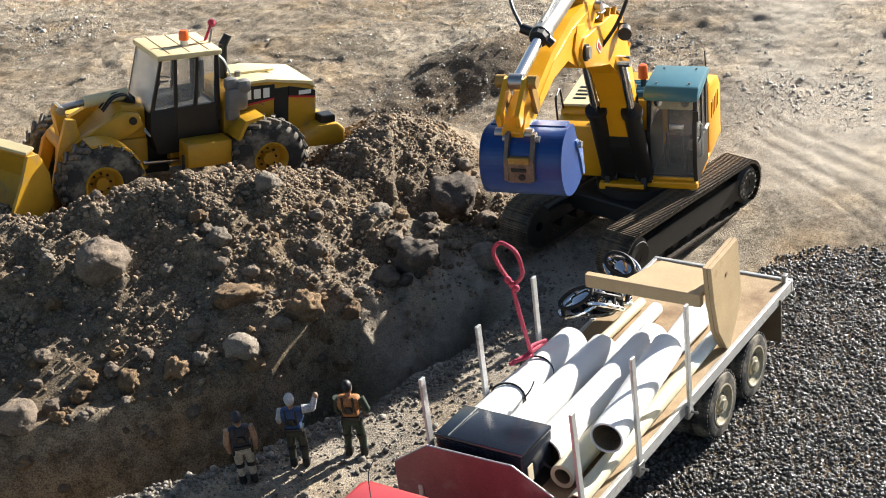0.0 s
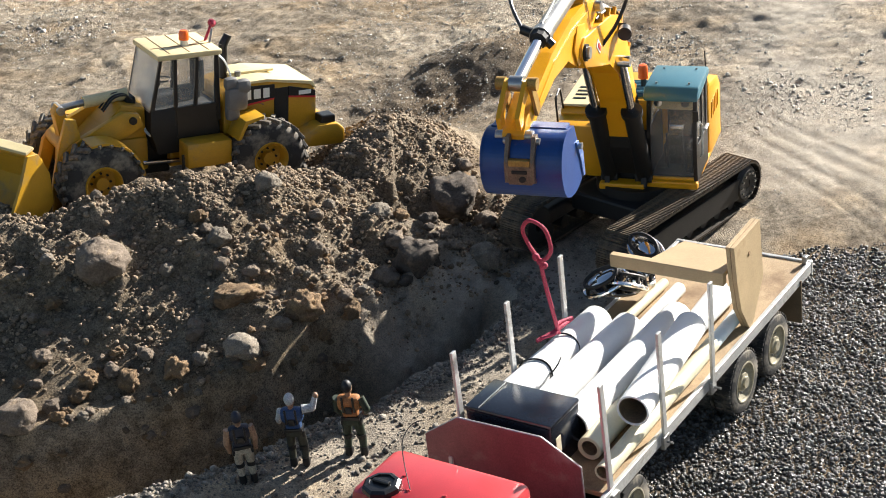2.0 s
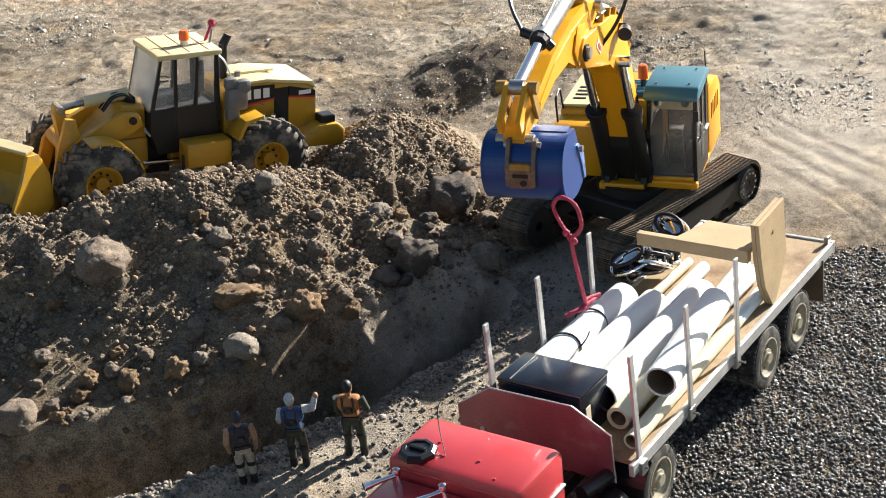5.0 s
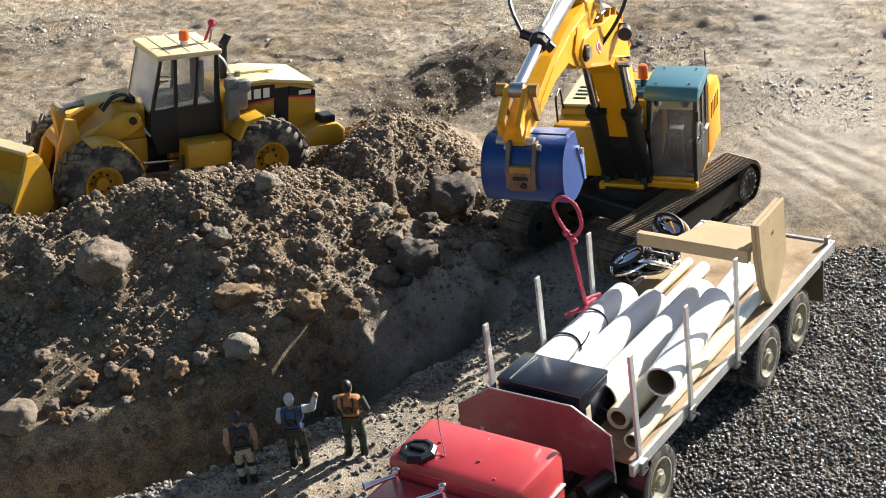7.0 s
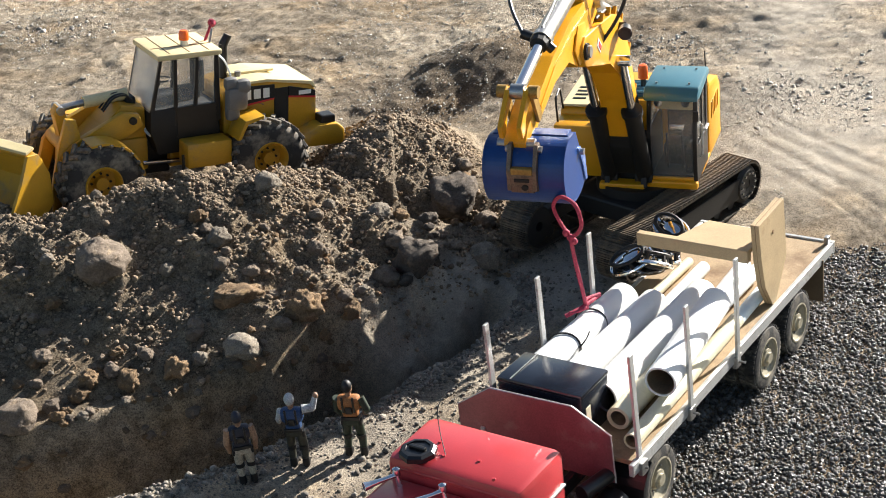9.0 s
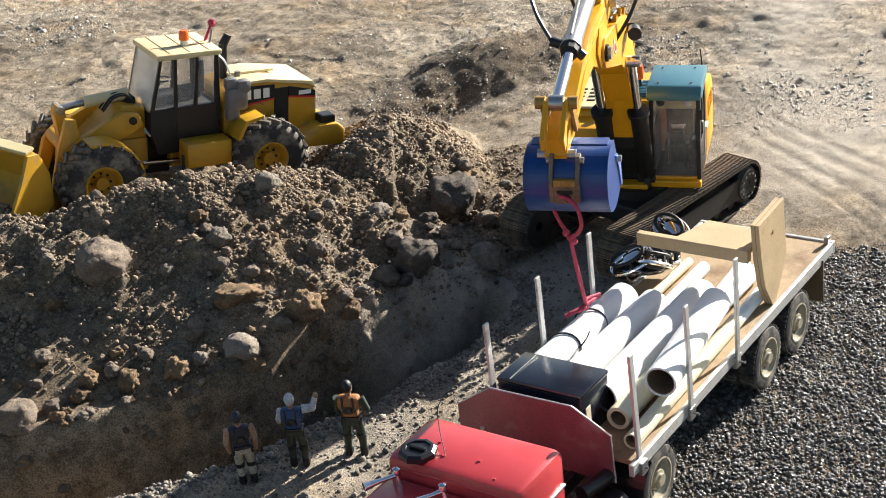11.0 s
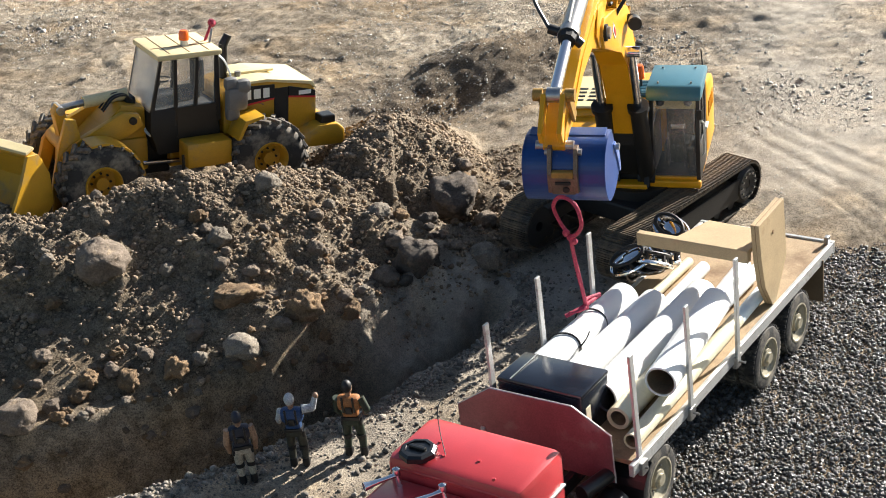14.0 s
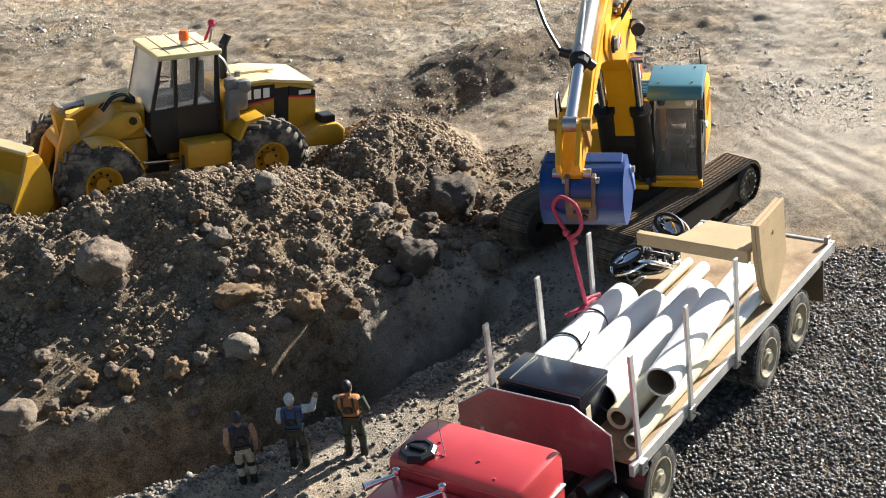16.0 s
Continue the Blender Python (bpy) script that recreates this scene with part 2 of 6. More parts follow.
def ground_height(x, y, fine=True):
    x, y = np.asarray(x, float), np.asarray(y, float)
    z = 0.003 + 0.0617 * np.clip((x - 0.2) * 0.815 - (np.minimum(y, 2.0) - 1.37) * 0.58, -0.25, 0.5) * ease(-0.3, 0.05, x)
    z = z + 0.02 * ease(1.9, 2.2, y) * ease(0.0, 0.2, x)
    z = z + 0.03 * layered(x, y, 0.9, 3, 3) * ease(2.3, 3.2, y) + 0.4 * layered(x, y, 9.0, 5, 3) * ease(6, 25, np.hypot(x, y))
    wob = 0.02 * layered(x, y, 0.14, 11, 3)
    d, h, _ = along(RIDGE, x, y)
    dn = d + wob
    front = (y < 2.1)
    z = np.maximum(z, np.where(front, h + 0.01 - 0.40 * np.hypot(dn, 0.02), h + 0.015 - 0.75 * np.hypot(dn, 0.03)))
    d, h, _ = along(HEAP, x, y)
    z = np.maximum(z, h + 0.02 - 0.58 * np.hypot(d + wob, 0.035))
    d, h, _ = along(MOUND, x, y)
    z = np.maximum(z, h + 0.02 - 0.45 * np.hypot(d + wob, 0.04))
    for line in (FAR_RIDGE, EDGE_HEAP):
        d, h, _ = along(line, x, y)
        z = np.maximum(z, h + 0.02 - 0.45 * np.hypot(d + wob, 0.04))
    # trodden pad under the loader
    px, py = x + 0.433, y - 2.292
    a, c = -0.877 * px - 0.480 * py, 0.480 * px - 0.877 * py
    pad = ease(0.30, 0.20, np.abs(a)) * ease(0.16, 0.11, np.abs(c))
    z = z * (1 - pad) + (0.041 + 0.126 * a) * pad
    d, w, s = along(TRENCH, x, y)
    lip = d - w + np.where(s > 0, 0.020 * layered(x, y, 0.26, 23, 2) + 0.010 * layered(x, y, 0.06, 24, 2), 0.03 * layered(x, y, 0.09, 23, 3))
    shelf = ease(-0.18, -0.06, x) * (s > 0)
    cut = np.where(s > 0, 1 - ease(-0.040 - 0.075 * shelf, 0.012 - 0.085 * shelf, lip), 1 - ease(-0.04, 0.008, lip))
    stop = ease(0.12, -0.10, x * 0.5 + (y - 1.9))
    z = z - 0.085 * shelf * (1 - ease(-0.085, 0.02, lip)) * (1 - cut) * stop
    z = z - cut * (0.34 + 0.02 * layered(x, y, 0.1, 29, 2)) * stop - 0.085 * shelf * cut * stop
    if fine:
        pile = ease(1.75, 1.9, y) * ease(0.15, 0.0, x) * ease(2.45, 2.3, y) + 0.95 * np.maximum(cut, 0.5 * shelf * (lip < 0.01))
        z = z + layered(x, y, 0.05, 41, 3, 0.6) * (0.0016 + 0.0024 * ease(2.5, 2.2, y) + 0.022 * pile)
        z = z + layered(x, y, 0.012, 43, 2, 0.6) * (0.0018 + 0.005 * pile)
        far = ease(2.35, 2.7, y) * ease(0.9, 0.3, x - 0.35 * (y - 2.0))
        z = z + layered(x, y * 1.2, 0.26, 47, 4, 0.55) * 0.015 * far + np.abs(layered(x, y, 0.07, 53, 3, 0.65)) * 0.012 * far
        crack = along(CRACK, x, y)[0]
        z = z - 0.006 * np.exp(-((crack + 0.010 * layered(x, y, 0.05, 57, 3)) / 0.0055) ** 2)
        # wheel ruts on the dusty way
        for k in (0.0, 0.055):
            rut = np.abs((y - 2.36) * 0.41 + (x - 0.497) * 0.91 - 0.8 * k)
            z = z - 0.0028 * np.exp(-(rut / 0.005) ** 2) * ease(0.44, 0.5, x) * ease(2.5, 2.35, y)
            rut = np.abs((y - 2.33) * 0.45 + (x - 0.60) * 0.89 - 0.7 * k)
            z = z - 0.0024 * np.exp(-(rut / 0.005) ** 2) * ease(2.6, 2.4, y)
            rut = np.abs((x + 0.124) * 0.57 - (y - 1.574) * 0.82 + 0.245 - k)
            z = z - 0.004 * (1 + 0.5 * np.sin(((x) * 0.82 + y * 0.57) * 900)) * np.exp(-(rut / 0.010) ** 2) * (y < 1.75)
    return z


def ground_at(x, y):
    return float(ground_height(np.array([x]), np.array([y]))[0])


# ---- ground sheet ----
def spaced(lo, hi, step, far, growth=1.16):
    mid = list(np.arange(lo, hi + 1e-6, step))
    out, s = [], step
    v = hi
    while v < far:
        s *= growth
        v += s
        out.append(v)
    back, s, v = [], step, lo
    while v > -far:
        s *= growth
        v -= s
        back.append(v)
    return np.array(back[::-1] + mid + out)


def soil_material():
    m = bpy.data.materials.new("bare_soil")
    m.use_nodes = True
    t = m.node_tree
    b = t.nodes["Principled BSDF"]
    co = t.nodes.new("ShaderNodeTexCoord").outputs["Object"]
    def tex(scale, detail, rough=0.6, kind="ShaderNodeTexNoise"):
        n = t.nodes.new(kind)
        n.inputs["Scale"].default_value = scale
        if kind == "ShaderNodeTexNoise":
            n.inputs["Detail"].default_value, n.inputs["Roughness"].default_value = detail, rough
        t.links.new(co, n.inputs["Vector"])
        return n
    def ramp(src, stops):
        r = t.nodes.new("ShaderNodeValToRGB")
        e = r.color_ramp.elements
        while len(e) < len(stops):
            e.new(0.5)
        for el, (p, c) in zip(e, stops):
            el.position, el.color = p, (*c, 1)
        t.links.new(src, r.inputs[0])
        return r.outputs[0]
    def mix(fac, a, c, blend="MIX"):
        x = t.nodes.new("ShaderNodeMix")
        x.data_type, x.blend_type = "RGBA", blend
        for s, v in ((x.inputs["Factor"], fac), (x.inputs["A"], a), (x.inputs["B"], c)):
            if hasattr(v, "is_linked"):
                t.links.new(v, s)
            else:
                s.default_value = v
        return x.outputs["Result"]
    broad = ramp(tex(2.6, 6).outputs["Fac"], [(0.32, (0.215, 0.175, 0.125)), (0.5, (0.325, 0.270, 0.200)), (0.68, (0.46, 0.395, 0.305))])
    clods = ramp(tex(38, 8, 0.7).outputs["Fac"], [(0.35, (0.45, 0.42, 0.38)), (0.55, (1, 1, 1)), (0.75, (1.3, 1.25, 1.15))])
    grit = ramp(tex(420, 4, 0.75).outputs["Fac"], [(0.35, (0.36, 0.34, 0.32)), (0.5, (1, 1, 1)), (0.70, (1.6, 1.56, 1.46))])
    ochre = ramp(tex(6.5, 5, 0.6).outputs["Fac"], [(0.50, (0, 0, 0)), (0.66, (0.55, 0.55, 0.55))])
    broad = mix(ochre, broad, (0.44, 0.31, 0.17, 1))
    scrub = ramp(tex(17, 7, 0.72).outputs["Fac"], [(0.54, (0, 0, 0)), (0.64, (0.6, 0.6, 0.6))])
    broad = mix(scrub, broad, (0.15, 0.125, 0.095, 1))
    col = mix(1.0, mix(1.0, broad, clods, "MULTIPLY"), grit, "MULTIPLY")
    # darkens dug earth and the painted shade of trench, heap and mound
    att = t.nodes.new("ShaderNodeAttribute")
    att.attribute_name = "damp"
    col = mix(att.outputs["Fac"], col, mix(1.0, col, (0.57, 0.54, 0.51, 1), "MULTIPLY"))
    dry = t.nodes.new("ShaderNodeAttribute")
    dry.attribute_name = "dust"
    col = mix(dry.outputs["Fac"], col, mix(0.55, col, (0.60, 0.54, 0.45, 1)))
    grey = t.nodes.new("ShaderNodeAttribute")
    grey.attribute_name = "clay"
    col = mix(grey.outputs["Fac"], col, mix(0.6, col, (0.50, 0.475, 0.43, 1)))
    t.links.new(col, b.inputs["Base Color"])
    b.inputs["Roughness"].default_value = 0.95
    b.inputs["Specular IOR Level"].default_value = 0.25
    bp = t.nodes.new("ShaderNodeBump")
    bp.inputs["Strength"].default_value, bp.inputs["Distance"].default_value = 0.9, 0.005
    add = t.nodes.new("ShaderNodeMath")
    add.operation = "ADD"
    t.links.new(tex(110, 6, 0.7).outputs["Fac"], add.inputs[0])
    t.links.new(tex(500, 3, 0.7).outputs["Fac"], add.inputs[1])
    t.links.new(add.outputs[0], bp.inputs["Height"])
    t.links.new(bp.outputs["Normal"], b.inputs["Normal"])
    return m


SOIL = soil_material()


def make_ground():
    xs = spaced(-1.02, 1.05, 0.0062, 70)
    ys = spaced(1.30, 3.75, 0.0062, 90)
    gx, gy = np.meshgrid(xs, ys)
    gz = ground_height(gx, gy)
    nx, ny = len(xs), len(ys)
    co = np.stack([gx, gy, gz], -1).reshape(-1, 3)
    i = (np.arange(ny - 1)[:, None] * nx + np.arange(nx - 1)[None, :]).ravel()
    faces = np.stack([i, i + 1, i + 1 + nx, i + nx], 1)
    me = bpy.data.meshes.new("ground")
    me.from_pydata(co.tolist(), [], faces.tolist())
    me.materials.append(SOIL)
    # dug earth, damper and darker than the dusty surface, with shade painted in
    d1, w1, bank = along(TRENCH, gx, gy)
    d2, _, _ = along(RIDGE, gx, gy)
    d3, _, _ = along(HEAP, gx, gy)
    # heap term also paints the excavator's shade into the soil
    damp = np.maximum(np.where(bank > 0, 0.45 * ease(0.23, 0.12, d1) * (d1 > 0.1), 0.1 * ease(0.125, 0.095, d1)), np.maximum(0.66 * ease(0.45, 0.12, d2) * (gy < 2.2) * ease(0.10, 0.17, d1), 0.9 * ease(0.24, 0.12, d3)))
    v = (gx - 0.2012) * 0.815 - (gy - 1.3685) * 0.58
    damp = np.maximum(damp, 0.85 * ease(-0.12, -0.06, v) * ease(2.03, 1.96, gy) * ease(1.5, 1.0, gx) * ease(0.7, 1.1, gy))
    # the mound's shaded flank, put into the soil colour
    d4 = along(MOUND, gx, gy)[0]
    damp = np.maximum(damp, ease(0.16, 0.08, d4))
    # deep trench: its shade is put into the soil colour
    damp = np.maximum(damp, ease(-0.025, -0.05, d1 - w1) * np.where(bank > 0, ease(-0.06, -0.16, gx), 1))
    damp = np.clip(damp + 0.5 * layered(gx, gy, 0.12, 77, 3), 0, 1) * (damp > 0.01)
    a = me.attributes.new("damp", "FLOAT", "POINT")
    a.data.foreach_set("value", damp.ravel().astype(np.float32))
    # pale dust on the driven way
    dust = ease(0.25, 0.55, gx - 0.25 * (gy - 2.0)) * ease(2.0, 2.2, gy) * ease(1.5, 1.0, gx + 0.3 * layered(gx, gy, 0.6, 85, 2)) * ease(4.6, 3.6, gy) * np.clip(0.75 + 1.2 * layered(gx, gy, 0.3, 83, 3), 0, 1)
    lip = d1 - w1
    clay = np.clip(0.55 * (bank > 0) * ease(-0.11, -0.085, lip) * ease(0.05, 0.01, lip) * ease(-0.18, -0.05, gx) + 0.7 * np.exp(-((gx - 0.12) / 0.14) ** 2 - ((gy - 1.97) / 0.09) ** 2) + np.where(bank < 0, 0.4 * ease(-0.01, 0.0, lip) * ease(0.22, 0.08, lip), 0) * ease(-0.10, -0.17, v), 0, 1) * np.clip(0.8 + 0.8 * layered(gx, gy, 0.2, 87, 3), 0, 1)
    a = me.attributes.new("clay", "FLOAT", "POINT")
    a.data.foreach_set("value", clay.ravel().astype(np.float32))
    a = me.attributes.new("dust", "FLOAT", "POINT")
    a.data.foreach_set("value", dust.ravel().astype(np.float32))
    me.shade_smooth()
    return tagged(new("ground", me), "dry brown bare earth with an open trench and spoil ridge", "ground", kind="structure")


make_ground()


# ---- lorry: local x across (0 at the offside stakes), y to the rear, z up from the ground ----
BED = 0.100          # height of the bed's top
R_TYRE = 0.042


def lorry_pose(d):
    h = 35.44 + 7.04 * d
    c = Vector((0.2012 - 0.0774, 1.3685 + 0.0550, 0.003 - 0.0059))
    a = radians(35.44)
    p = c + Vector((math.sin(a) * d, math.cos(a) * d, 0))
    return pose(p.x, p.y, p.z, 0, -3.53, -h) @ Matrix.Translation((0.095, 0, 0))


def make_wheel(parent, x, y, width=0.024, name="wheel"):
    """Dual-looking lorry wheel whose outer face looks to +x at x; a turning part with its tyre, rim, hub and bolts."""
    w = new(name)
    w.parent = parent
    w.matrix_basis = Matrix.Translation((x, y, R_TYRE))
    r = R_TYRE
    prof = [(0.026, 0), (0.033, 0.0005), (r - 0.003, -0.001), (r, -0.005), (r, -width + 0.005), (r - 0.003, -width + 0.001), (0.033, -width), (0.026, -width)]
    bm = add_lathe(bmesh.new(), prof, (0, 0, 0), "x", 40)
    for k in range(40):
        t = 2 * math.pi * k / 40
        for side in (-0.0055, -width + 0.0055):
            add_box(bm, (side, 0, r), (0.0075, 0.0036, 0.0022), 0, Matrix.Rotation(t + (0.05 if side < -0.01 else 0), 4, "X"))
    part("tyre", bm, RUBBER, w, smooth=True)
    rim = add_lathe(bmesh.new(), [(0.0265, 0.0006), (0.0265, -width), (0.022, -0.006), (0.012, -0.008), (0.0115, -0.001), (0.004, 0.0), (0.004, -0.012), (0.024, -0.002), (0.0245, 0.0008)], (0, 0, 0), "x", 32)
    part("rim", rim, RIM, w, "dusty tan steel rim", smooth=True)
    hub = cyl((-0.010, 0, 0), (0.0025, 0, 0), 0.0085, 0.007, 20)
    part("hub", hub, RIM, w, smooth=True)
    for k in range(8):
        t = 2 * math.pi * k / 8
        b = cyl((-0.009, 0.0155 * math.cos(t), 0.0155 * math.sin(t)), (-0.0045, 0.0155 * math.cos(t), 0.0155 * math.sin(t)), 0.0016, None, 6)
        part("bolt", b, STEEL, w)
    return w


LORRY_WHEELS = []


def make_trailer():
    t = thing("flatbed_trailer", "weathered flatbed trailer with aluminium side rails and stakes", "trailer")
    part("deck", box((-0.095, 0.276, BED - 0.004), (0.186, 0.572, 0.006), 0.001), DECK, t, "weathered plywood deck")
    for x in (0.0, -0.19):
        part("side_rail", box((x, 0.270, BED - 0.007), (0.006, 0.58, 0.015), 0.001), ALUMINIUM, t, "grey aluminium side rail")
    part("rear_rail", box((-0.095, 0.563, BED - 0.008), (0.196, 0.006, 0.018), 0.001), ALUMINIUM, t)
    for x in (-0.07, -0.12):
        part("chassis_beam", box((x, 0.27, BED - 0.026), (0.008, 0.57, 0.026), 0.001), MATT_BLACK, t)
    for y in (0.05, 0.15, 0.25, 0.38, 0.5):
        part("cross_member", box((-0.095, y, BED - 0.017), (0.18, 0.008, 0.012), 0.001), MATT_BLACK, t)
    lean = {(0, 0): -1.5, (1, 0): -0.5, (2, 0): 0.5, (0, 1): -0.5, (1, 1): -0.5, (2, 1): 0.3}
    for i, y in enumerate((0.0, 0.1197, 0.2448)):
        for j, x in enumerate(((0.0005, 0.0045, 0.0055)[i], (-0.182, -0.186, -0.1885)[i])):
            m = Matrix.Translation((x, y, BED - 0.012)) @ Matrix.Rotation(radians(lean[i, j]), 4, "Y")
            part("stake", box((0, 0, 0.069), (0.0035, 0.0085, 0.138), 0.0006, m), ALUMINIUM, t, "dull aluminium stake")
            part("stake_pocket", box((0.004 if j == 0 else -0.004, y, BED - 0.012), (0.006, 0.014, 0.016), 0.001), STEEL, t)
            part("bolt", cyl((x - 0.004, y, BED - 0.012), (x + 0.010 if j == 0 else x - 0.012, y, BED - 0.012), 0.0016, None, 6), STEEL, t)
    # tandem axle
    for y in (0.338, 0.436):
        part("axle", cyl((-0.17, y, R_TYRE), (-0.02, y, R_TYRE), 0.005), MATT_BLACK, t)
        for x, flip in ((0.004, False), (-0.024, False), (-0.166, True), (-0.194, True)):
            w = make_wheel(t, x, y)
            if flip:
                w.matrix_basis = Matrix.Translation((x, y, R_TYRE)) @ Matrix.Rotation(math.pi, 4, "Z")
            LORRY_WHEELS.append((w, flip))
    for x in (-0.05, -0.14):
        part("leaf_spring", box((x, 0.387, 0.060), (0.012, 0.13, 0.010), 0.002), MATT_BLACK, t)
    for x in (-0.018, -0.172):
        part("mudflap", box((x, 0.520, 0.062), (0.046, 0.003, 0.062), 0.0008), MUDFLAP, t, "brown rubber mudflap")
        part("tail_light", box((x, 0.567, BED - 0.010), (0.018, 0.004, 0.008), 0.001), RED_MARK, t, "red tail light")
    part("rear_bracket", box((-0.004, 0.556, BED + 0.004), (0.006, 0.010, 0.014), 0.001), STEEL, t)
    part("rear_bumper", box((-0.095, 0.550, 0.062), (0.12, 0.006, 0.012), 0.001), STEEL, t)
    # headboard with cut corners
    hb = [(-0.222, 0.070), (-0.222, 0.122), (-0.176, 0.154), (-0.070, 0.156), (-0.024, 0.130), (-0.022, 0.070)]
    part("headboard", plate(hb, -0.018, -0.015, 0.0006, "y"), MAROON, t, "maroon reflective sheet headboard with cut corners")
    part("headboard_edge", add_tube(bmesh.new(), [(p[0], -0.0165, p[1]) for p in hb[1:]], 0.0011, 6), ALUMINIUM, t)
    part("headboard_brace", box((-0.105, -0.010, BED + 0.01), (0.10, 0.010, 0.02), 0.001), MATT_BLACK, t)
    # plywood loading rest
    part("rest_bar", box((-0.093, 0.336, BED + 0.082), (0.152, 0.010, 0.017), 0.0008), PLY, t, "plywood cross bar")
    part("rest_top", plate([(-0.118, 0.342), (-0.018, 0.342), (-0.018, 0.396), (-0.100, 0.400)], BED + 0.083, BED + 0.089, 0.0006, "z"), PLY, t)
    side = [(0.333, 0.226), (0.339, 0.176), (0.348, 0.135), (0.370, BED), (0.380, BED), (0.416, 0.150), (0.410, 0.230)]
    for a, b in ((-0.0075, -0.0025), (-0.0135, -0.0085)):
        part("side_board", plate(side, a, b, 0.0005, "x"), PLY, t, "upright plywood side board")
    part("board_gap", plate([(y * 0.985 + 0.0055, z * 0.985 + 0.0025) for y, z in side], -0.0088, -0.0072, 0, "x"), PLY_EDGE, t)
    part("screw_hole", cyl((-0.0030, 0.375, 0.200), (-0.0018, 0.375, 0.200), 0.0028, None, 12), PLY_EDGE, t)
    return t


MUDFLAP = material("brown_rubber", (0.16, 0.11, 0.06), 0.7, 0.0, DUST, 0.3, 0.15, 40, 0.1)


def make_tractor():
    t = thing("lorry_tractor", "red model lorry cab with black fuel cap and chrome fittings", "lorry")
    z = BED + 0.070
    shell = box((-0.108, -0.152, z - 0.048), (0.166, 0.088, 0.096), 0.010)
    part("cab", shell, RED, t, "glossy red cab shell", smooth=True)
    part("roof_seam", box((-0.108, -0.195, z - 0.012), (0.140, 0.004, 0.004), 0.001), RED, t)
    part("hood", box((-0.108, -0.246, z - 0.070), (0.160, 0.100, 0.100), 0.010), RED, t, "red lower front roof", smooth=True)
    part("side_trim", box((-0.0245, -0.152, z - 0.040), (0.0035, 0.074, 0.003), 0.001), ALUMINIUM, t, "pale side trim")
    part("door_handle", cyl((-0.021, -0.170, z - 0.052), (-0.021, -0.140, z - 0.050), 0.0018, None, 8), CHROME, t, "chrome door handle")
    part("grab_rail", add_tube(bmesh.new(), curve_points([(-0.024, -0.186, z - 0.03), (-0.018, -0.186, z - 0.034), (-0.018, -0.186, z - 0.07), (-0.024, -0.186, z - 0.074)], 6), 0.0014), CHROME, t)
    cap = new("fuel_cap")
    cap.parent = t
    cap.matrix_basis = Matrix.Translation((-0.159, -0.179, z))
    part("cap_ring", add_lathe(bmesh.new(), [(0.0205, 0.0), (0.0205, 0.005), (0.0175, 0.0075), (0.014, 0.0078), (0.013, 0.0)], (0, 0, 0), "z", 8), BLACK, cap)
    part("cap_centre", cyl((0, 0, 0), (0, 0, 0.0062), 0.0145, None, 8), BLACK, cap)
    part("cap_grip", box((0, 0, 0.0075), (0.020, 0.005, 0.004), 0.001), BLACK, cap)
    cap["label"] = "black eight-sided screw cap"
    # antenna wire
    a = curve_points([(-0.131, -0.170, z), (-0.150, -0.150, z + 0.016), (-0.160, -0.135, z + 0.030), (-0.162, -0.115, z + 0.036), (-0.155, -0.105, z + 0.038)], 8)
    part("antenna_wire", add_tube(bmesh.new(), a, 0.0006, 6), WIRE, t)
    for x, y in ((-0.150, -0.152), (-0.132, -0.172), (-0.093, -0.165), (-0.062, -0.186)):
        part("rivet", cyl((x, y, z - 0.001), (x, y, z + 0.0016), 0.0026, 0.0018, 10), RED, t)
    # chrome horns on the lower front roof
    for x in (-0.166, -0.106):
        y0 = -0.212 if x < -0.12 else -0.216
        part("air_horn", add_lathe(bmesh.new(), [(0.0012, 0.0), (0.0030, 0.0), (0.0022, 0.010), (0.0030, 0.026), (0.0052, 0.036), (0.0042, 0.036)], (0, 0, 0), "y", 16), CHROME, t, "chrome air horn", smooth=True).matrix_basis = Matrix.Translation((x, y0, z - 0.008)) @ Matrix.Rotation(radians(180 - 30), 4, "Z")
        part("horn_knob", add_lathe(bmesh.new(), [(0.0005, 0.006), (0.0042, 0.004), (0.0050, 0.0), (0.0042, -0.004), (0.0005, -0.006)], (x, y0 + 0.002, z - 0.005), "z", 16), CHROME, t, smooth=True)
        part("horn_stand", cyl((x + 0.004, y0, z - 0.022), (x + 0.001, y0, z - 0.006), 0.003, 0.002, 12), CHROME, t)
    # frame, fifth-wheel wheels, mudguards
    for x in (-0.075, -0.125):
        part("chassis_rail", box((x, -0.05, 0.062), (0.008, 0.30, 0.018), 0.001), MATT_BLACK, t)
    part("fifth_wheel", cyl((-0.10, 0.03, 0.070), (-0.10, 0.03, 0.082), 0.035), MATT_BLACK, t)
    part("drive_axle", cyl((-0.17, 0.045, R_TYRE), (-0.03, 0.045, R_TYRE), 0.006), MATT_BLACK, t)
    for x, y, flip in ((0.000, 0.045, False), (-0.027, 0.045, False), (-0.163, 0.045, True), (-0.190, 0.045, True), (-0.004, -0.235, False), (-0.188, -0.235, True)):
        w = make_wheel(t, x, y)
        if flip:
            w.matrix_basis = Matrix.Translation((x, y, R_TYRE)) @ Matrix.Rotation(math.pi, 4, "Z")
        LORRY_WHEELS.append((w, flip))
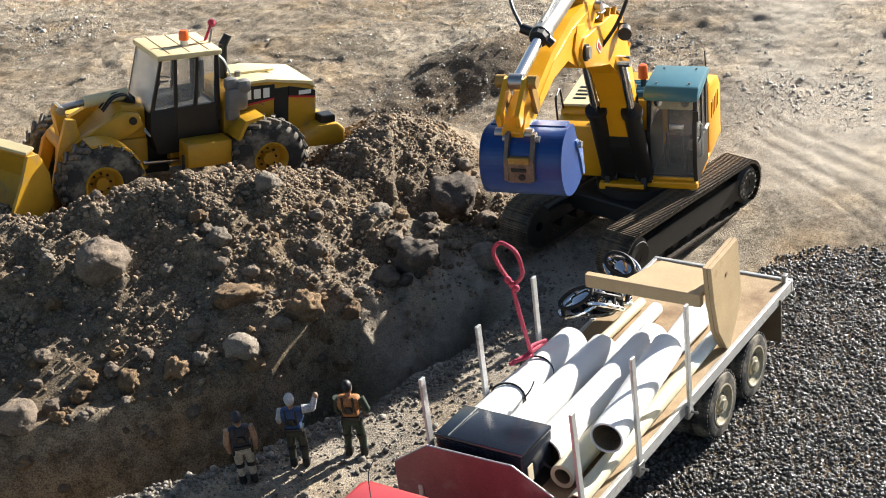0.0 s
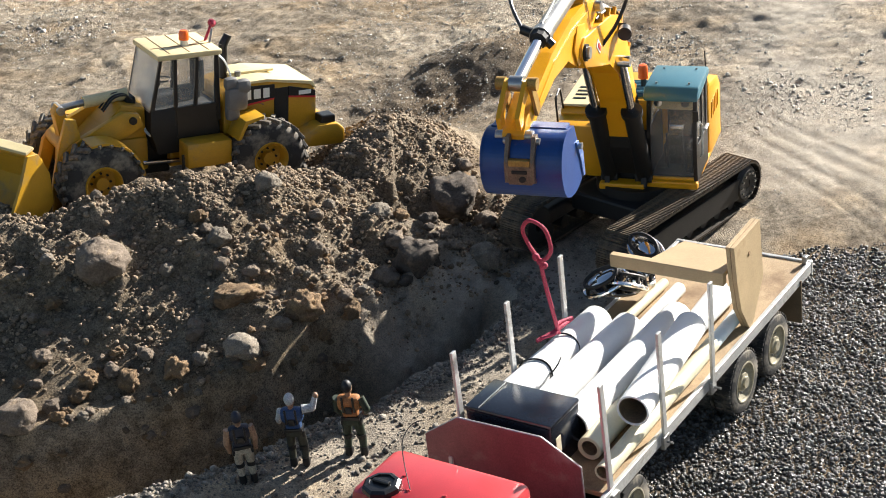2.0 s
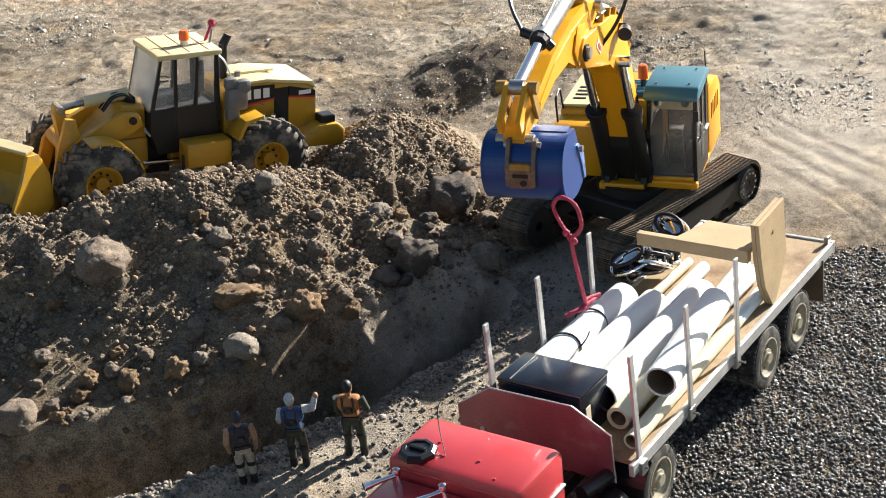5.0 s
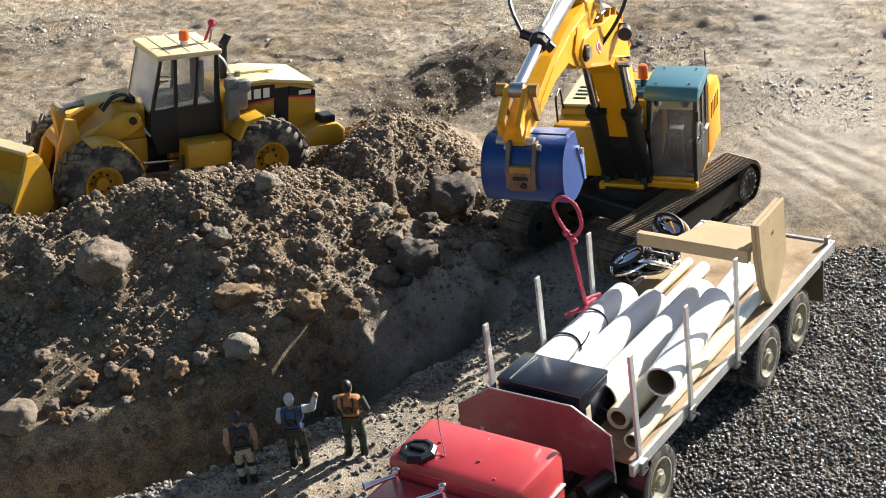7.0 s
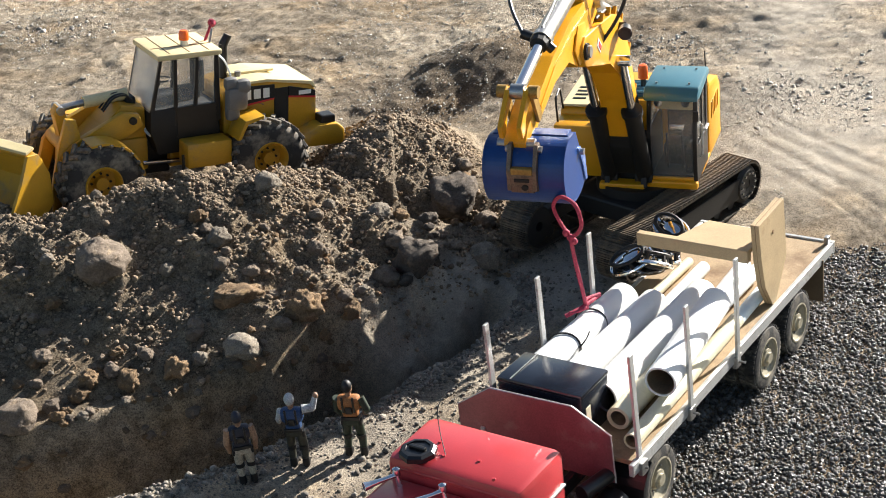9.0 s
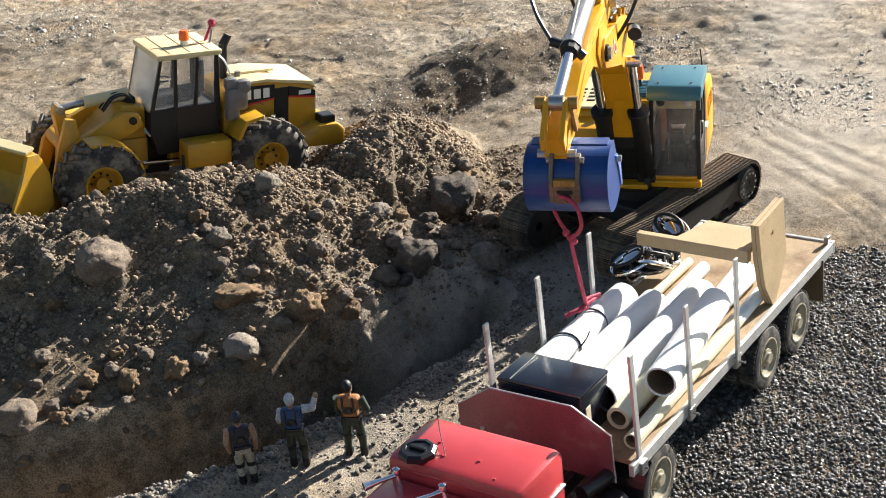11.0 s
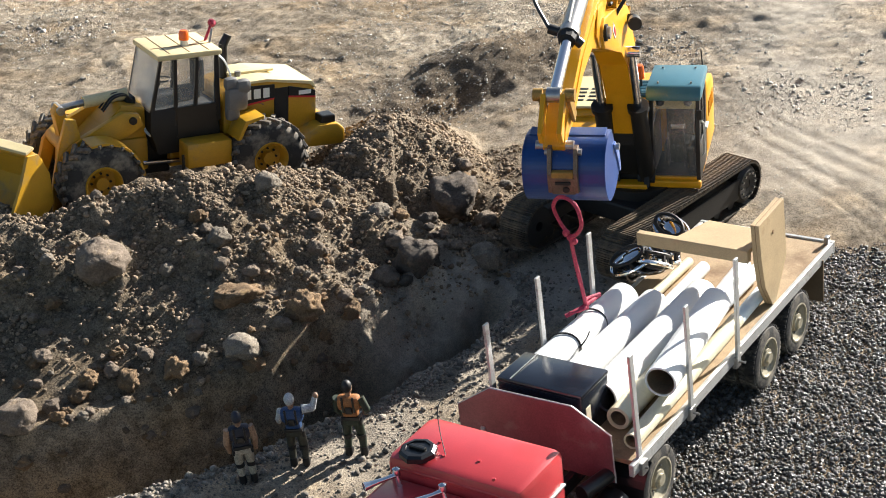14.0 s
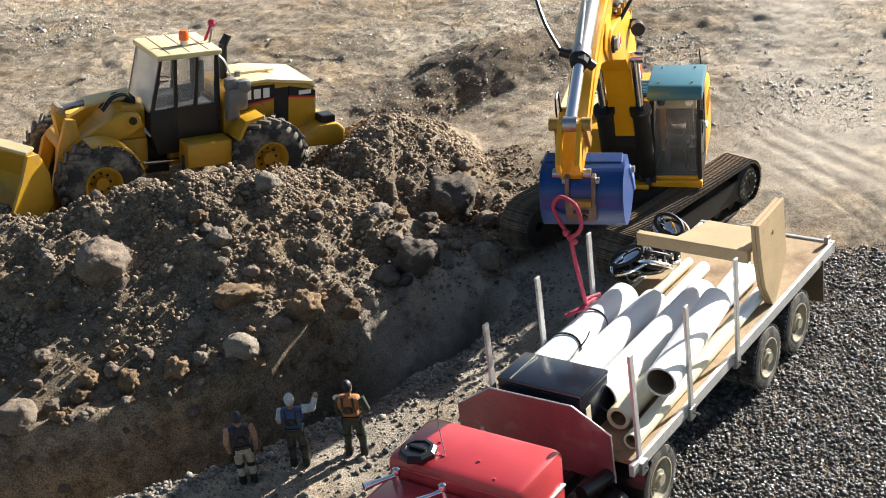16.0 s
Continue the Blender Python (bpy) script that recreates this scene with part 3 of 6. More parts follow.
    for x in (-0.020, -0.172):
        g = bmesh.new()
        pts = [(0.045 + 0.050 * math.cos(radians(k)), R_TYRE + 0.046 * math.sin(radians(k))) for k in range(120, 200, 10)]
        inner = [(0.045 + 0.047 * math.cos(radians(k)), R_TYRE + 0.043 * math.sin(radians(k))) for k in range(190, 110, -10)]
        part("mudguard", add_plate(g, pts + inner, x - 0.024, x + 0.024, 0, "x"), BLACK, t)
    part("fuel_tank", cyl((-0.022, -0.09, 0.046), (-0.022, -0.02, 0.046), 0.020, None, 24), BLACK, t, smooth=True)
    part("air_tank", cyl((-0.04, -0.06, 0.078), (-0.03, -0.012, 0.078), 0.009, None, 16), BLACK, t, smooth=True)
    return t


def make_pipe(name, a, b, r, wall, mat, label, group="pipes on the trailer"):
    """A hollow pipe from a to b, in lorry space."""
    m, l = frame_to(a, b)
    t = thing(name, label, "pipe", None, group)
    prof = [(r, -l / 2), (r, l / 2 - 0.0006), (r - 0.0006, l / 2), (r - wall, l / 2), (r - wall, -l / 2), (r - 0.0006, -l / 2 - 0.0004)]
    part("pipe_wall", add_lathe(bmesh.new(), prof, (0, 0, 0), "z", 40), mat, t, smooth=True)
    lin = [(r - wall - 0.0002, -l / 2 + 0.001), (r - wall - 0.0002, l / 2 - 0.001), (r - wall - 0.0008, l / 2 - 0.001), (r - wall - 0.0008, -l / 2 + 0.001)]
    part("lining", add_lathe(bmesh.new(), lin, (0, 0, 0), "z", 32), PIPE_IN, t, "muddy brown inside", smooth=True)
    return t, m


CARRIED = []


def load_lorry():
    z = BED
    trailer, tractor = make_trailer(), make_tractor()
    CARRIED.append((trailer, Matrix()))
    CARRIED.append((tractor, Matrix()))
    for spec in (
        ("pipe", (-0.172, 0.035, z + 0.023), (-0.166, 0.286, z + 0.021), 0.0205, 0.0022, PVC, "thick white plastic pipe tied with black wire"),
        ("pipe", (-0.128, 0.060, z + 0.020), (-0.126, 0.290, z + 0.019), 0.0190, 0.0020, PVC, "scuffed white plastic pipe with grey scrapes"),
        ("pipe", (-0.075, 0.055, z + 0.026), (-0.079, 0.330, z + 0.022), 0.0200, 0.0022, PVC, "thick white plastic pipe in the middle of the load"),
        ("pipe", (-0.013, 0.082, z + 0.045), (-0.036, 0.278, z + 0.045), 0.0185, 0.0022, PVC, "white plastic pipe with a muddy open end"),
        ("pipe", (-0.045, 0.038, z + 0.015), (-0.050, 0.250, z + 0.015), 0.0140, 0.0045, PVC_YELLOW, "short yellowed plastic pipe with a thick wall"),
        ("pipe", (-0.013, 0.008, z + 0.011), (-0.020, 0.300, z + 0.011), 0.0095, 0.0018, PVC_YELLOW, "thin cream plastic pipe lying by the side rail"),
        ("pipe", (-0.118, 0.250, z + 0.008), (-0.120, 0.420, z + 0.008), 0.0090, 0.0014, PVC, "thin white plastic pipe under the rest"),
        ("pipe", (-0.060, 0.260, z + 0.010), (-0.072, 0.440, z + 0.010), 0.0105, 0.0016, PVC, "white plastic pipe reaching under the rest"),
        ("pipe", (-0.045, 0.180, z + 0.022), (-0.048, 0.430, z + 0.014), 0.0090, 0.0016, PVC, "thin white plastic pipe among others"),
        ("pipe", (-0.018, 0.230, z + 0.009), (-0.024, 0.400, z + 0.009), 0.0085, 0.0016, PVC_BLUE, "thin pale blue plastic pipe"),
        ("pipe", (-0.150, 0.140, z + 0.007), (-0.146, 0.430, z + 0.007), 0.0065, 0.0012, PVC_YELLOW, "thin yellowed plastic pipe"),
    ):
        ob, m = make_pipe(*spec)
        CARRIED.append((ob, m))
    box_ob = thing("tool_box", "worn black painted box behind the headboard", "box")
    part("body", box((-0.121, 0.030, z + 0.028), (0.108, 0.062, 0.058), 0.0025), BOXBLACK, box_ob, smooth=True)
    part("lid", box((-0.121, 0.030, z + 0.0575), (0.1095, 0.0635, 0.006), 0.0022), BOXBLACK, box_ob, "glossy black lid", smooth=True)
    part("lid_strap", box((-0.158, 0.030, z + 0.0612), (0.0014, 0.060, 0.0012), 0.0003), STEEL, box_ob)
    part("worn_patch", box((-0.0668, 0.012, z + 0.030), (0.0012, 0.010, 0.020), 0.0004), PVC_YELLOW, box_ob, "chipped tan patch")
    CARRIED.append((box_ob, Matrix()))
    # lifting rope with its loop, stood up from the tied pipe
    rope = thing("lifting_rope", "pink-red cord with a stiff loop tied to a pipe", "rope")
    bx, by, bz = -0.176, 0.197, z + 0.046
    stem = curve_points([(bx + 0.004, by + 0.004, bz), (bx + 0.003, by, bz + 0.03), (bx - 0.002, by, bz + 0.07), (bx - 0.004, by, bz + 0.098)], 8)
    part("stem", add_tube(bmesh.new(), stem, 0.0026, 8), ROPE, rope, smooth=True)
    loop = [(bx - 0.004, by, bz + 0.098), (bx - 0.020, by + 0.006, bz + 0.114), (bx - 0.028, by + 0.010, bz + 0.130), (bx - 0.014, by + 0.006, bz + 0.145), (bx + 0.010, by - 0.004, bz + 0.143), (bx + 0.019, by - 0.010, bz + 0.124), (bx + 0.009, by - 0.004, bz + 0.108), (bx - 0.004, by, bz + 0.098)]
    part("loop", add_tube(bmesh.new(), curve_points(loop, 8), 0.0024, 8), ROPE, rope, smooth=True)
    knot = bmesh.new()
    for k, (dx, dz) in enumerate(((0, 0.098), (0.004, 0.094), (-0.005, 0.103))):
        bmesh.ops.create_icosphere(knot, subdivisions=2, radius=0.0046, matrix=Matrix.Translation((bx - 0.004 + dx, by, bz + dz)))
    part("knot", knot, ROPE, rope, smooth=True)
    tail = curve_points([(bx - 0.010, by - 0.024, bz + 0.001), (bx, by - 0.004, bz + 0.004), (bx + 0.004, by + 0.016, bz + 0.005), (bx + 0.004, by + 0.036, bz + 0.003)], 8)
    part("lashing", add_tube(bmesh.new(), tail, 0.0026, 8), ROPE, rope, smooth=True)
    tail = curve_points([(bx - 0.006, by - 0.020, bz + 0.004), (bx + 0.006, by - 0.006, bz + 0.006), (bx, by + 0.010, bz + 0.009), (bx + 0.006, by + 0.034, bz + 0.006)], 8)
    part("lashing", add_tube(bmesh.new(), tail, 0.0024, 8), ROPE, rope, smooth=True)
    # the stiff cord leans towards the cab
    lean = Matrix(((1, 0, 0.30, -0.30 * bz), (0, 1, -0.56, 0.56 * bz), (0, 0, 1.30, -0.30 * bz), (0, 0, 0, 1)))
    for o in rope.children:
        if o.name.split(".")[0] != "lashing":
            o.data.transform(lean)
    CARRIED.append((rope, Matrix()))
    tie = thing("wire_ties", "black wire ties twisted round a white pipe", "wire")
    for y in (0.140, 0.205):
        ring = [(-0.170 + 0.0217 * math.cos(radians(k)), y + 0.004 * math.sin(radians(k * 2)), z + 0.0225 + 0.0217 * math.sin(radians(k))) for k in range(-100, 261, 15)]
        part("tie", add_tube(bmesh.new(), ring, 0.0012, 6), WIRE, tie)
    part("twisted_end", add_tube(bmesh.new(), curve_points([(-0.150, 0.139, z + 0.030), (-0.146, 0.136, z + 0.033), (-0.142, 0.144, z + 0.040), (-0.140, 0.150, z + 0.048)], 6), 0.0009, 6), WIRE, tie)
    part("twisted_end", add_tube(bmesh.new(), curve_points([(-0.150, 0.139, z + 0.030), (-0.145, 0.132, z + 0.030), (-0.144, 0.124, z + 0.022)], 6), 0.0009, 6), WIRE, tie)
    CARRIED.append((tie, Matrix()))
    # chrome snap shackles heaped at the far end of the load
    for k, (x, y, zz, rx, ry, rz) in enumerate(((-0.190, 0.352, 0.036, 20, -25, 30), (-0.164, 0.366, 0.030, -15, 30, 70), (-0.168, 0.426, 0.052, 30, 15, -20), (-0.186, 0.378, 0.016, 5, 10, 50), (-0.176, 0.404, 0.028, -10, 25, 10))):
        s = thing("chrome_fitting", "shiny chrome cage fitting heaped on the pipes", "fitting", None, "chrome fittings on the load")
        ring = [(0.024 * math.cos(a), 0.014 * math.sin(a), 0) for a in np.linspace(0, 2 * math.pi, 25)]
        part("ring", add_tube(bmesh.new(), ring, 0.0026, 8), CHROME, s, smooth=True)
        ring2 = [(0.019 * math.cos(a), 0.011 * math.sin(a), 0.011) for a in np.linspace(0, 2 * math.pi, 25)]
        part("ring", add_tube(bmesh.new(), ring2, 0.0022, 8), MATT_BLACK, s, "black cage ring", smooth=True)
        part("block", box((0.004, 0.001, 0.004), (0.022, 0.014, 0.010), 0.003), CHROME, s, "dented chrome block", smooth=True)
        for a in (0.4, 1.6, 2.7, 3.6, 4.7, 5.8):
            part("link", add_tube(bmesh.new(), [(0.024 * math.cos(a), 0.014 * math.sin(a), 0), (0.021 * math.cos(a), 0.012 * math.sin(a), 0.006), (0.019 * math.cos(a), 0.011 * math.sin(a), 0.011)], 0.0022, 6), MATT_BLACK, s)
        part("pan", add_lathe(bmesh.new(), [(0.0005, -0.006), (0.010, -0.005), (0.013, 0.0), (0.0118, 0.0), (0.009, -0.004), (0.0005, -0.005)], (0, 0, 0), "z", 20), BLACK, s, smooth=True)
        part("bar", cyl((-0.022, 0, 0.002), (0.022, 0.002, 0.004), 0.0022, None, 8), CHROME, s)
        for o in s.children:
            o.data.transform(Matrix.Scale(1.2, 4))
        CARRIED.append((s, pose(x, y, z + zz, rx, ry, rz)))


load_lorry()


# ---- excavator ----
EXC = Vector((0.29, 2.098, 0.010))
SLEW, EXC_LX, EXC_LY = (0.0288, 0.0320), 2.08, 0.17
BOOM_FOOT, BOOM_Y, L_BOOM, L_STICK = Vector((0.0337, 0.1051)), -0.0167, 0.4026, 0.2503
# seconds, swing, boom angle, stick angle
EXC_ROWS = [(0.0, 249.48, 44.61, -0.72), (1.0, 249.5, 44.6, -1.01), (2.0, 249.5, 44.59, -1.27), (3.0, 249.53, 44.57, -1.54), (4.0, 249.54, 44.56, -1.89), (6.3, 249.56, 44.54, -2.74), (7.0, 249.55, 44.53, -2.95), (8.0, 249.56, 44.52, -3.25), (8.8, 249.37, 44.74, -3.94), (9.0, 249.61, 44.8, -3.84), (9.2, 252.2, 44.84, -2.79), (9.5, 254.29, 44.84, -2.62), (10.3, 254.41, 44.79, -4.44), (11.3, 254.2, 44.73, -7.35), (11.5, 254.13, 44.6, -9.61), (12.1, 253.98, 44.62, -10.36), (12.3, 253.88, 46.39, -8.97), (12.5, 253.77, 48.45, -7.18), (13.0, 253.77, 48.45, -7.41), (13.5, 253.69, 48.6, -9.47), (14.0, 253.6, 48.73, -10.52), (14.5, 254.22, 48.59, -11.54), (15.0, 255.29, 48.05, -13.2), (15.5, 255.42, 47.39, -14.93), (16.0, 255.59, 46.5, -15.28)]
EXC_PARTS = {}


def swing_pose(yaw):
    return pose(*SLEW, 0, EXC_LX, EXC_LY, yaw)


def in_plane(origin, angle):
    """Pose in the upper body's space of a link that starts at origin (x, z) and points at angle in the arm's plane; link x runs along it, z over it."""
    return Matrix.Translation((origin.x, BOOM_Y, origin.y)) @ Matrix.Rotation(-radians(angle), 4, "Y")


def turned(v, angle):
    a = radians(angle)
    return Vector((v[0] * math.cos(a) - v[1] * math.sin(a), v[0] * math.sin(a) + v[1] * math.cos(a)))


def piston(parent, name, r, length, rod_r, rod_len, mat):
    """Barrel along x from 0 to length as a part; rod is a second part along x from -rod_len to 0."""
    bm = cyl((0, 0, 0), (length, 0, 0), r, None, 20)
    add_cyl(bm, (length - 0.008, 0, 0), (length, 0, 0), r * 1.25, None, 20)
    add_cyl(bm, (0, -r * 1.0, 0), (0, r * 1.0, 0), r * 0.95, None, 16)
    b = part(name, bm, mat, parent, smooth=True)
    rb = cyl((-rod_len, 0, 0), (0, 0, 0), rod_r, None, 16)
    add_cyl(rb, (0, -r, 0), (0, r, 0), r * 0.62, None, 16)
    d = part(name.replace("cylinder", "rod"), rb, CHROME, parent, "bright chrome piston rod", smooth=True)
    return b, d


def make_excavator():
    e = thing("excavator", "yellow model tracked excavator with a teal cab roof and blue bucket", "excavator", Matrix.Translation(EXC))
    # -- undercarriage --
    base = new("undercarriage")
    base.parent = e
    base.matrix_basis = pose(0.011, 0.016, 0, 0.0, -0.5, 227.5)
    part("centre_frame", box((0, 0, 0.048), (0.15, 0.14, 0.030), 0.004), MATT_BLACK, base)
    part("slew_ring", cyl((0, 0, 0.055), (0, 0, 0.078), 0.062, None, 40), MATT_BLACK, base, smooth=True)
    L0, L1, rr = -0.150, 0.170, 0.035
    for sy in (-1, 1):
        yc = sy * 0.087
        tr = new("track")
        tr.parent = e
        tr.matrix_basis = base.matrix_basis @ Matrix.Translation((0, yc, 0))
        frame_bm = box((0.010, 0, 0.036), (0.275, 0.026, 0.026), 0.004)
        part("track_frame", frame_bm, MATT_BLACK, tr)
        add = plate([(L0 - 0.004, 0.020), (L0, 0.054), (L1 - 0.01, 0.054), (L1, 0.018)], 0.0195 * sy - 0.002, 0.0195 * sy + 0.002, 0.001, "y")
        part("side_guard", add, MATT_BLACK, tr, "worn black side guard")
        for x in np.linspace(L0 + 0.045, L1 - 0.045, 7):
            part("roller", cyl((x, -0.014, 0.015), (x, 0.014, 0.015), 0.010, None, 16), MATT_BLACK, tr, smooth=True)
        for x in (L0 + 0.012, L1 - 0.012):
            w = add_lathe(bmesh.new(), [(0.008, 0.022 * sy), (0.024, 0.024 * sy), (0.030, 0.018 * sy), (0.030, -0.018 * sy), (0.008, -0.020 * sy)], (x, 0, rr + 0.002), "y", 28)
            part("sprocket" if x < 0 else "idler", w, MATT_BLACK, tr, smooth=True)
        for k in range(12):
            a = 2 * math.pi * k / 12
            x, z = L0 + 0.012 + 0.019 * math.cos(a), rr + 0.002 + 0.019 * math.sin(a)
            part("bolt", cyl((x, 0.0235 * sy, z), (x, 0.0262 * sy, z), 0.0021, None, 6), STEEL, tr, "bright bolt head")
        # shoes round the loop
        me = None
        run = (L1 - L0 - 0.024)
        total = 2 * run + 2 * math.pi * rr
        n = 62
        for k in range(n):
            s = total * k / n
            if s < run:
                p, a = (L0 + 0.012 + s, 2 * rr + 0.002), 0
            elif s < run + math.pi * rr:
                t = (s - run) / rr
                p, a = (L1 - 0.012 + rr * math.sin(t), rr + 0.002 + rr * math.cos(t)), t
            elif s < 2 * run + math.pi * rr:
                p, a = (L1 - 0.012 - (s - run - math.pi * rr), 0.002), math.pi
            else:
                t = (s - 2 * run - math.pi * rr) / rr
                p, a = (L0 + 0.012 - rr * math.sin(t), rr + 0.002 - rr * math.cos(t)), math.pi + t
            if me is None:
                bm = box((0, 0, 0), (total / n * 0.95, 0.050, 0.0032), 0)
                for gx in (-0.0040, 0.0, 0.0040):
                    add_box(bm, (gx, 0, 0.0026), (0.0012, 0.050, 0.0030), 0)
                shoe = part("track_shoe", bm, TRACK, tr)
                me = shoe.data
            else:
                shoe = new("track_shoe", me)
                shoe.parent = tr
            shoe.matrix_basis = Matrix.Translation((p[0], 0, p[1])) @ Matrix.Rotation(a, 4, "Y")
    # -- house --
    h = part("house", box((-0.128, -0.020, 0.081), (0.165, 0.216, 0.008), 0.002), EXCA_YELLOW, e, "yellow engine house")
    side = [(-0.055, 0.085), (-0.055, 0.168), (-0.062, 0.173), (-0.185, 0.174), (-0.203, 0.155), (-0.206, 0.085)]
    part("engine_cover", plate(side, -0.130, -0.062, 0.004, "y"), EXCA_YELLOW, h, smooth=True)
    part("cover_top", box((-0.122, -0.096, 0.1755), (0.124, 0.064, 0.004), 0.0015), CREAM, h, "cream cover with slots")
    for k in range(4):
        part("vent_slot", box((-0.085 - 0.015 * k, -0.106, 0.1777), (0.0042, 0.020, 0.002), 0), MATT_BLACK, h)
        part("vent_slot", box((-0.085 - 0.015 * k, -0.084, 0.1777), (0.0042, 0.012, 0.002), 0), MATT_BLACK, h)
    part("toolbox", box((-0.034, -0.094, 0.122), (0.045, 0.072, 0.082), 0.003), EXCA_YELLOW, h, smooth=True)
    part("handrail", add_tube(bmesh.new(), curve_points([(-0.026, -0.126, 0.160), (-0.026, -0.127, 0.196), (-0.034, -0.127, 0.204), (-0.052, -0.127, 0.204), (-0.060, -0.126, 0.170)], 8), 0.0016), BLACK, h, smooth=True)
    part("middle_cover", box((-0.145, -0.010, 0.130), (0.118, 0.096, 0.094), 0.004), EXCA_YELLOW, h, smooth=True)
    part("grille_panel", box((-0.128, -0.018, 0.1790), (0.060, 0.076, 0.005), 0.001), TEAL, h, "teal louvred top panel")
    for k in range(9):
        part("louvre", box((-0.103 - 0.006 * k, -0.018, 0.1822), (0.0032, 0.070, 0.0026), 0.0008), TEAL, h)
    right = [(-0.108, 0.078), (-0.108, 0.190), (-0.120, 0.196), (-0.188, 0.182), (-0.206, 0.165), (-0.208, 0.078)]
    part("side_cover", plate(right, 0.040, 0.088, 0.004, "y"), EXCA_YELLOW, h, smooth=True)
    for k in range(5):
        part("side_vent", box((-0.128 - 0.013 * k, 0.0884, 0.148), (0.004, 0.002, 0.026), 0.0005), EXCA_YELLOW, h)
    part("counterweight", box((-0.205, -0.012, 0.118), (0.040, 0.192, 0.072), 0.012), EXCA_YELLOW, h, smooth=True)
    part("front_sill", box((0.008, -0.022, 0.080), (0.022, 0.068, 0.010), 0.002), EXCA_YELLOW, h)
    for y in (-0.044, 0.011):
        part("boom_bracket", plate([(-0.072, 0.080), (-0.062, 0.120), (-0.022, 0.125), (0.010, 0.100), (0.018, 0.080)], y - 0.004, y + 0.004, 0.001, "y"), MATT_BLACK, h)
    part("boom_well", box((-0.045, -0.022, 0.105), (0.075, 0.060, 0.052), 0.002), MATT_BLACK, h)
    part("beacon_stand", cyl((-0.130, -0.016, 0.178), (-0.130, -0.016, 0.196), 0.0045, None, 12), BLACK, h)
    part("beacon", add_lathe(bmesh.new(), [(0.0005, 0.218), (0.006, 0.217), (0.0075, 0.213), (0.0080, 0.196), (0.0005, 0.196)], (-0.130, -0.016, 0), "z", 20), ORANGE, h, "orange warning beacon", smooth=True)
    part("antenna", cyl((-0.118, 0.084, 0.19), (-0.135, 0.078, 0.240), 0.0012, 0.0008, 8), BLACK, h)
    for o in (h, *h.children):
        o.data.transform(Matrix.Translation((0.050, 0, 0)))
    EXC_PARTS["house"] = h
    # -- cab --
    x0, x1, y0, y1, z0, z1 = 0.049, -0.042, 0.016, 0.088, 0.082, 0.224
    c = part("cab", box(((x0 + x1) / 2, (y0 + y1) / 2, z0 + 0.004), (x0 - x1, y1 - y0, 0.010), 0.002), EXCA_YELLOW, e, "black framed cab on a yellow sill")
    part("cab_sill", box((x0 + 0.003, (y0 + y1) / 2, z0 - 0.001), (0.010, y1 - y0 + 0.004, 0.011), 0.002), EXCA_YELLOW, c)
    for y in (y0 + 0.002, y1 - 0.002):
        post = [(x0, z0), (x0 + 0.002, z0 + 0.07), (x0 - 0.010, z1), (x0 - 0.016, z1), (x0 - 0.005, z0 + 0.07), (x0 - 0.007, z0)]
        part("front_post", plate(post, y - 0.003, y + 0.003, 0.0008, "y"), BLACK, c, "black front post")
        part("rear_post", box((x1 + 0.006, y, (z0 + z1) / 2), (0.010, 0.005, z1 - z0), 0.001), BLACK, c)
    part("middle_post", box((-0.002, y1 - 0.002, (z0 + z1) / 2), (0.006, 0.005, z1 - z0), 0.001), BLACK, c)
    part("door_panel", box((0.0035, y1 - 0.001, z0 + 0.030), (0.084, 0.004, 0.056), 0.001), BLACK, c, "dark lower door panel")
    part("inner_panel", box((0.0035, y0 + 0.0035, z0 + 0.045), (0.084, 0.003, 0.09), 0.001), BLACK, c)
    part("floor_mat", box((0.0035, (y0 + y1) / 2, z0 + 0.0105), (0.086, y1 - y0 - 0.010, 0.003), 0.001), BLACK, c)
    part("back_wall", box((x1 + 0.003, (y0 + y1) / 2, z0 + 0.036), (0.004, y1 - y0 - 0.004, 0.072), 0.001), BLACK, c)
    g = part("rear_window", box((x1 + 0.003, (y0 + y1) / 2, z0 + 0.104), (0.0012, y1 - y0 - 0.012, 0.064), 0), GLASS_DARK, c)
    g.visible_shadow = False
    part("door_handle", box((-0.012, y1 + 0.004, z0 + 0.066), (0.022, 0.005, 0.004), 0.001), ALUMINIUM, c, "pale door handle")
    part("door_handle", add_tube(bmesh.new(), [(0.030, y1 + 0.001, z0 + 0.035), (0.030, y1 + 0.005, z0 + 0.04), (0.026, y1 + 0.005, z0 + 0.085), (0.026, y1 + 0.001, z0 + 0.09)], 0.0014), ALUMINIUM, c)
    roof = [(x0 + 0.004, z1 - 0.012), (x0 + 0.002, z1 - 0.002), (x0 - 0.010, z1 + 0.007), (x1 - 0.003, z1 + 0.008), (x1 - 0.003, z1 - 0.004), (x0 - 0.010, z1 - 0.010)]
    part("roof", plate(roof, y0 - 0.004, y1 + 0.004, 0.0035, "y"), TEAL, c, "teal painted cab roof", smooth=True)
    for x, y in ((0.028, y0 + 0.012), (0.028, y1 - 0.012), (-0.030, y0 + 0.012), (-0.030, y1 - 0.012)):
        zz = z1 + 0.0075
        part("roof_bolt", cyl((x, y, zz - 0.001), (x, y, zz + 0.0022), 0.0016, None, 8), STEEL, c)
    ws = [(x0 - 0.001, z0 + 0.004), (x0 + 0.0012, z0 + 0.07), (x0 - 0.012, z1 - 0.008), (x0 - 0.0135, z1 - 0.008), (x0 - 0.0006, z0 + 0.07), (x0 - 0.0028, z0 + 0.004)]
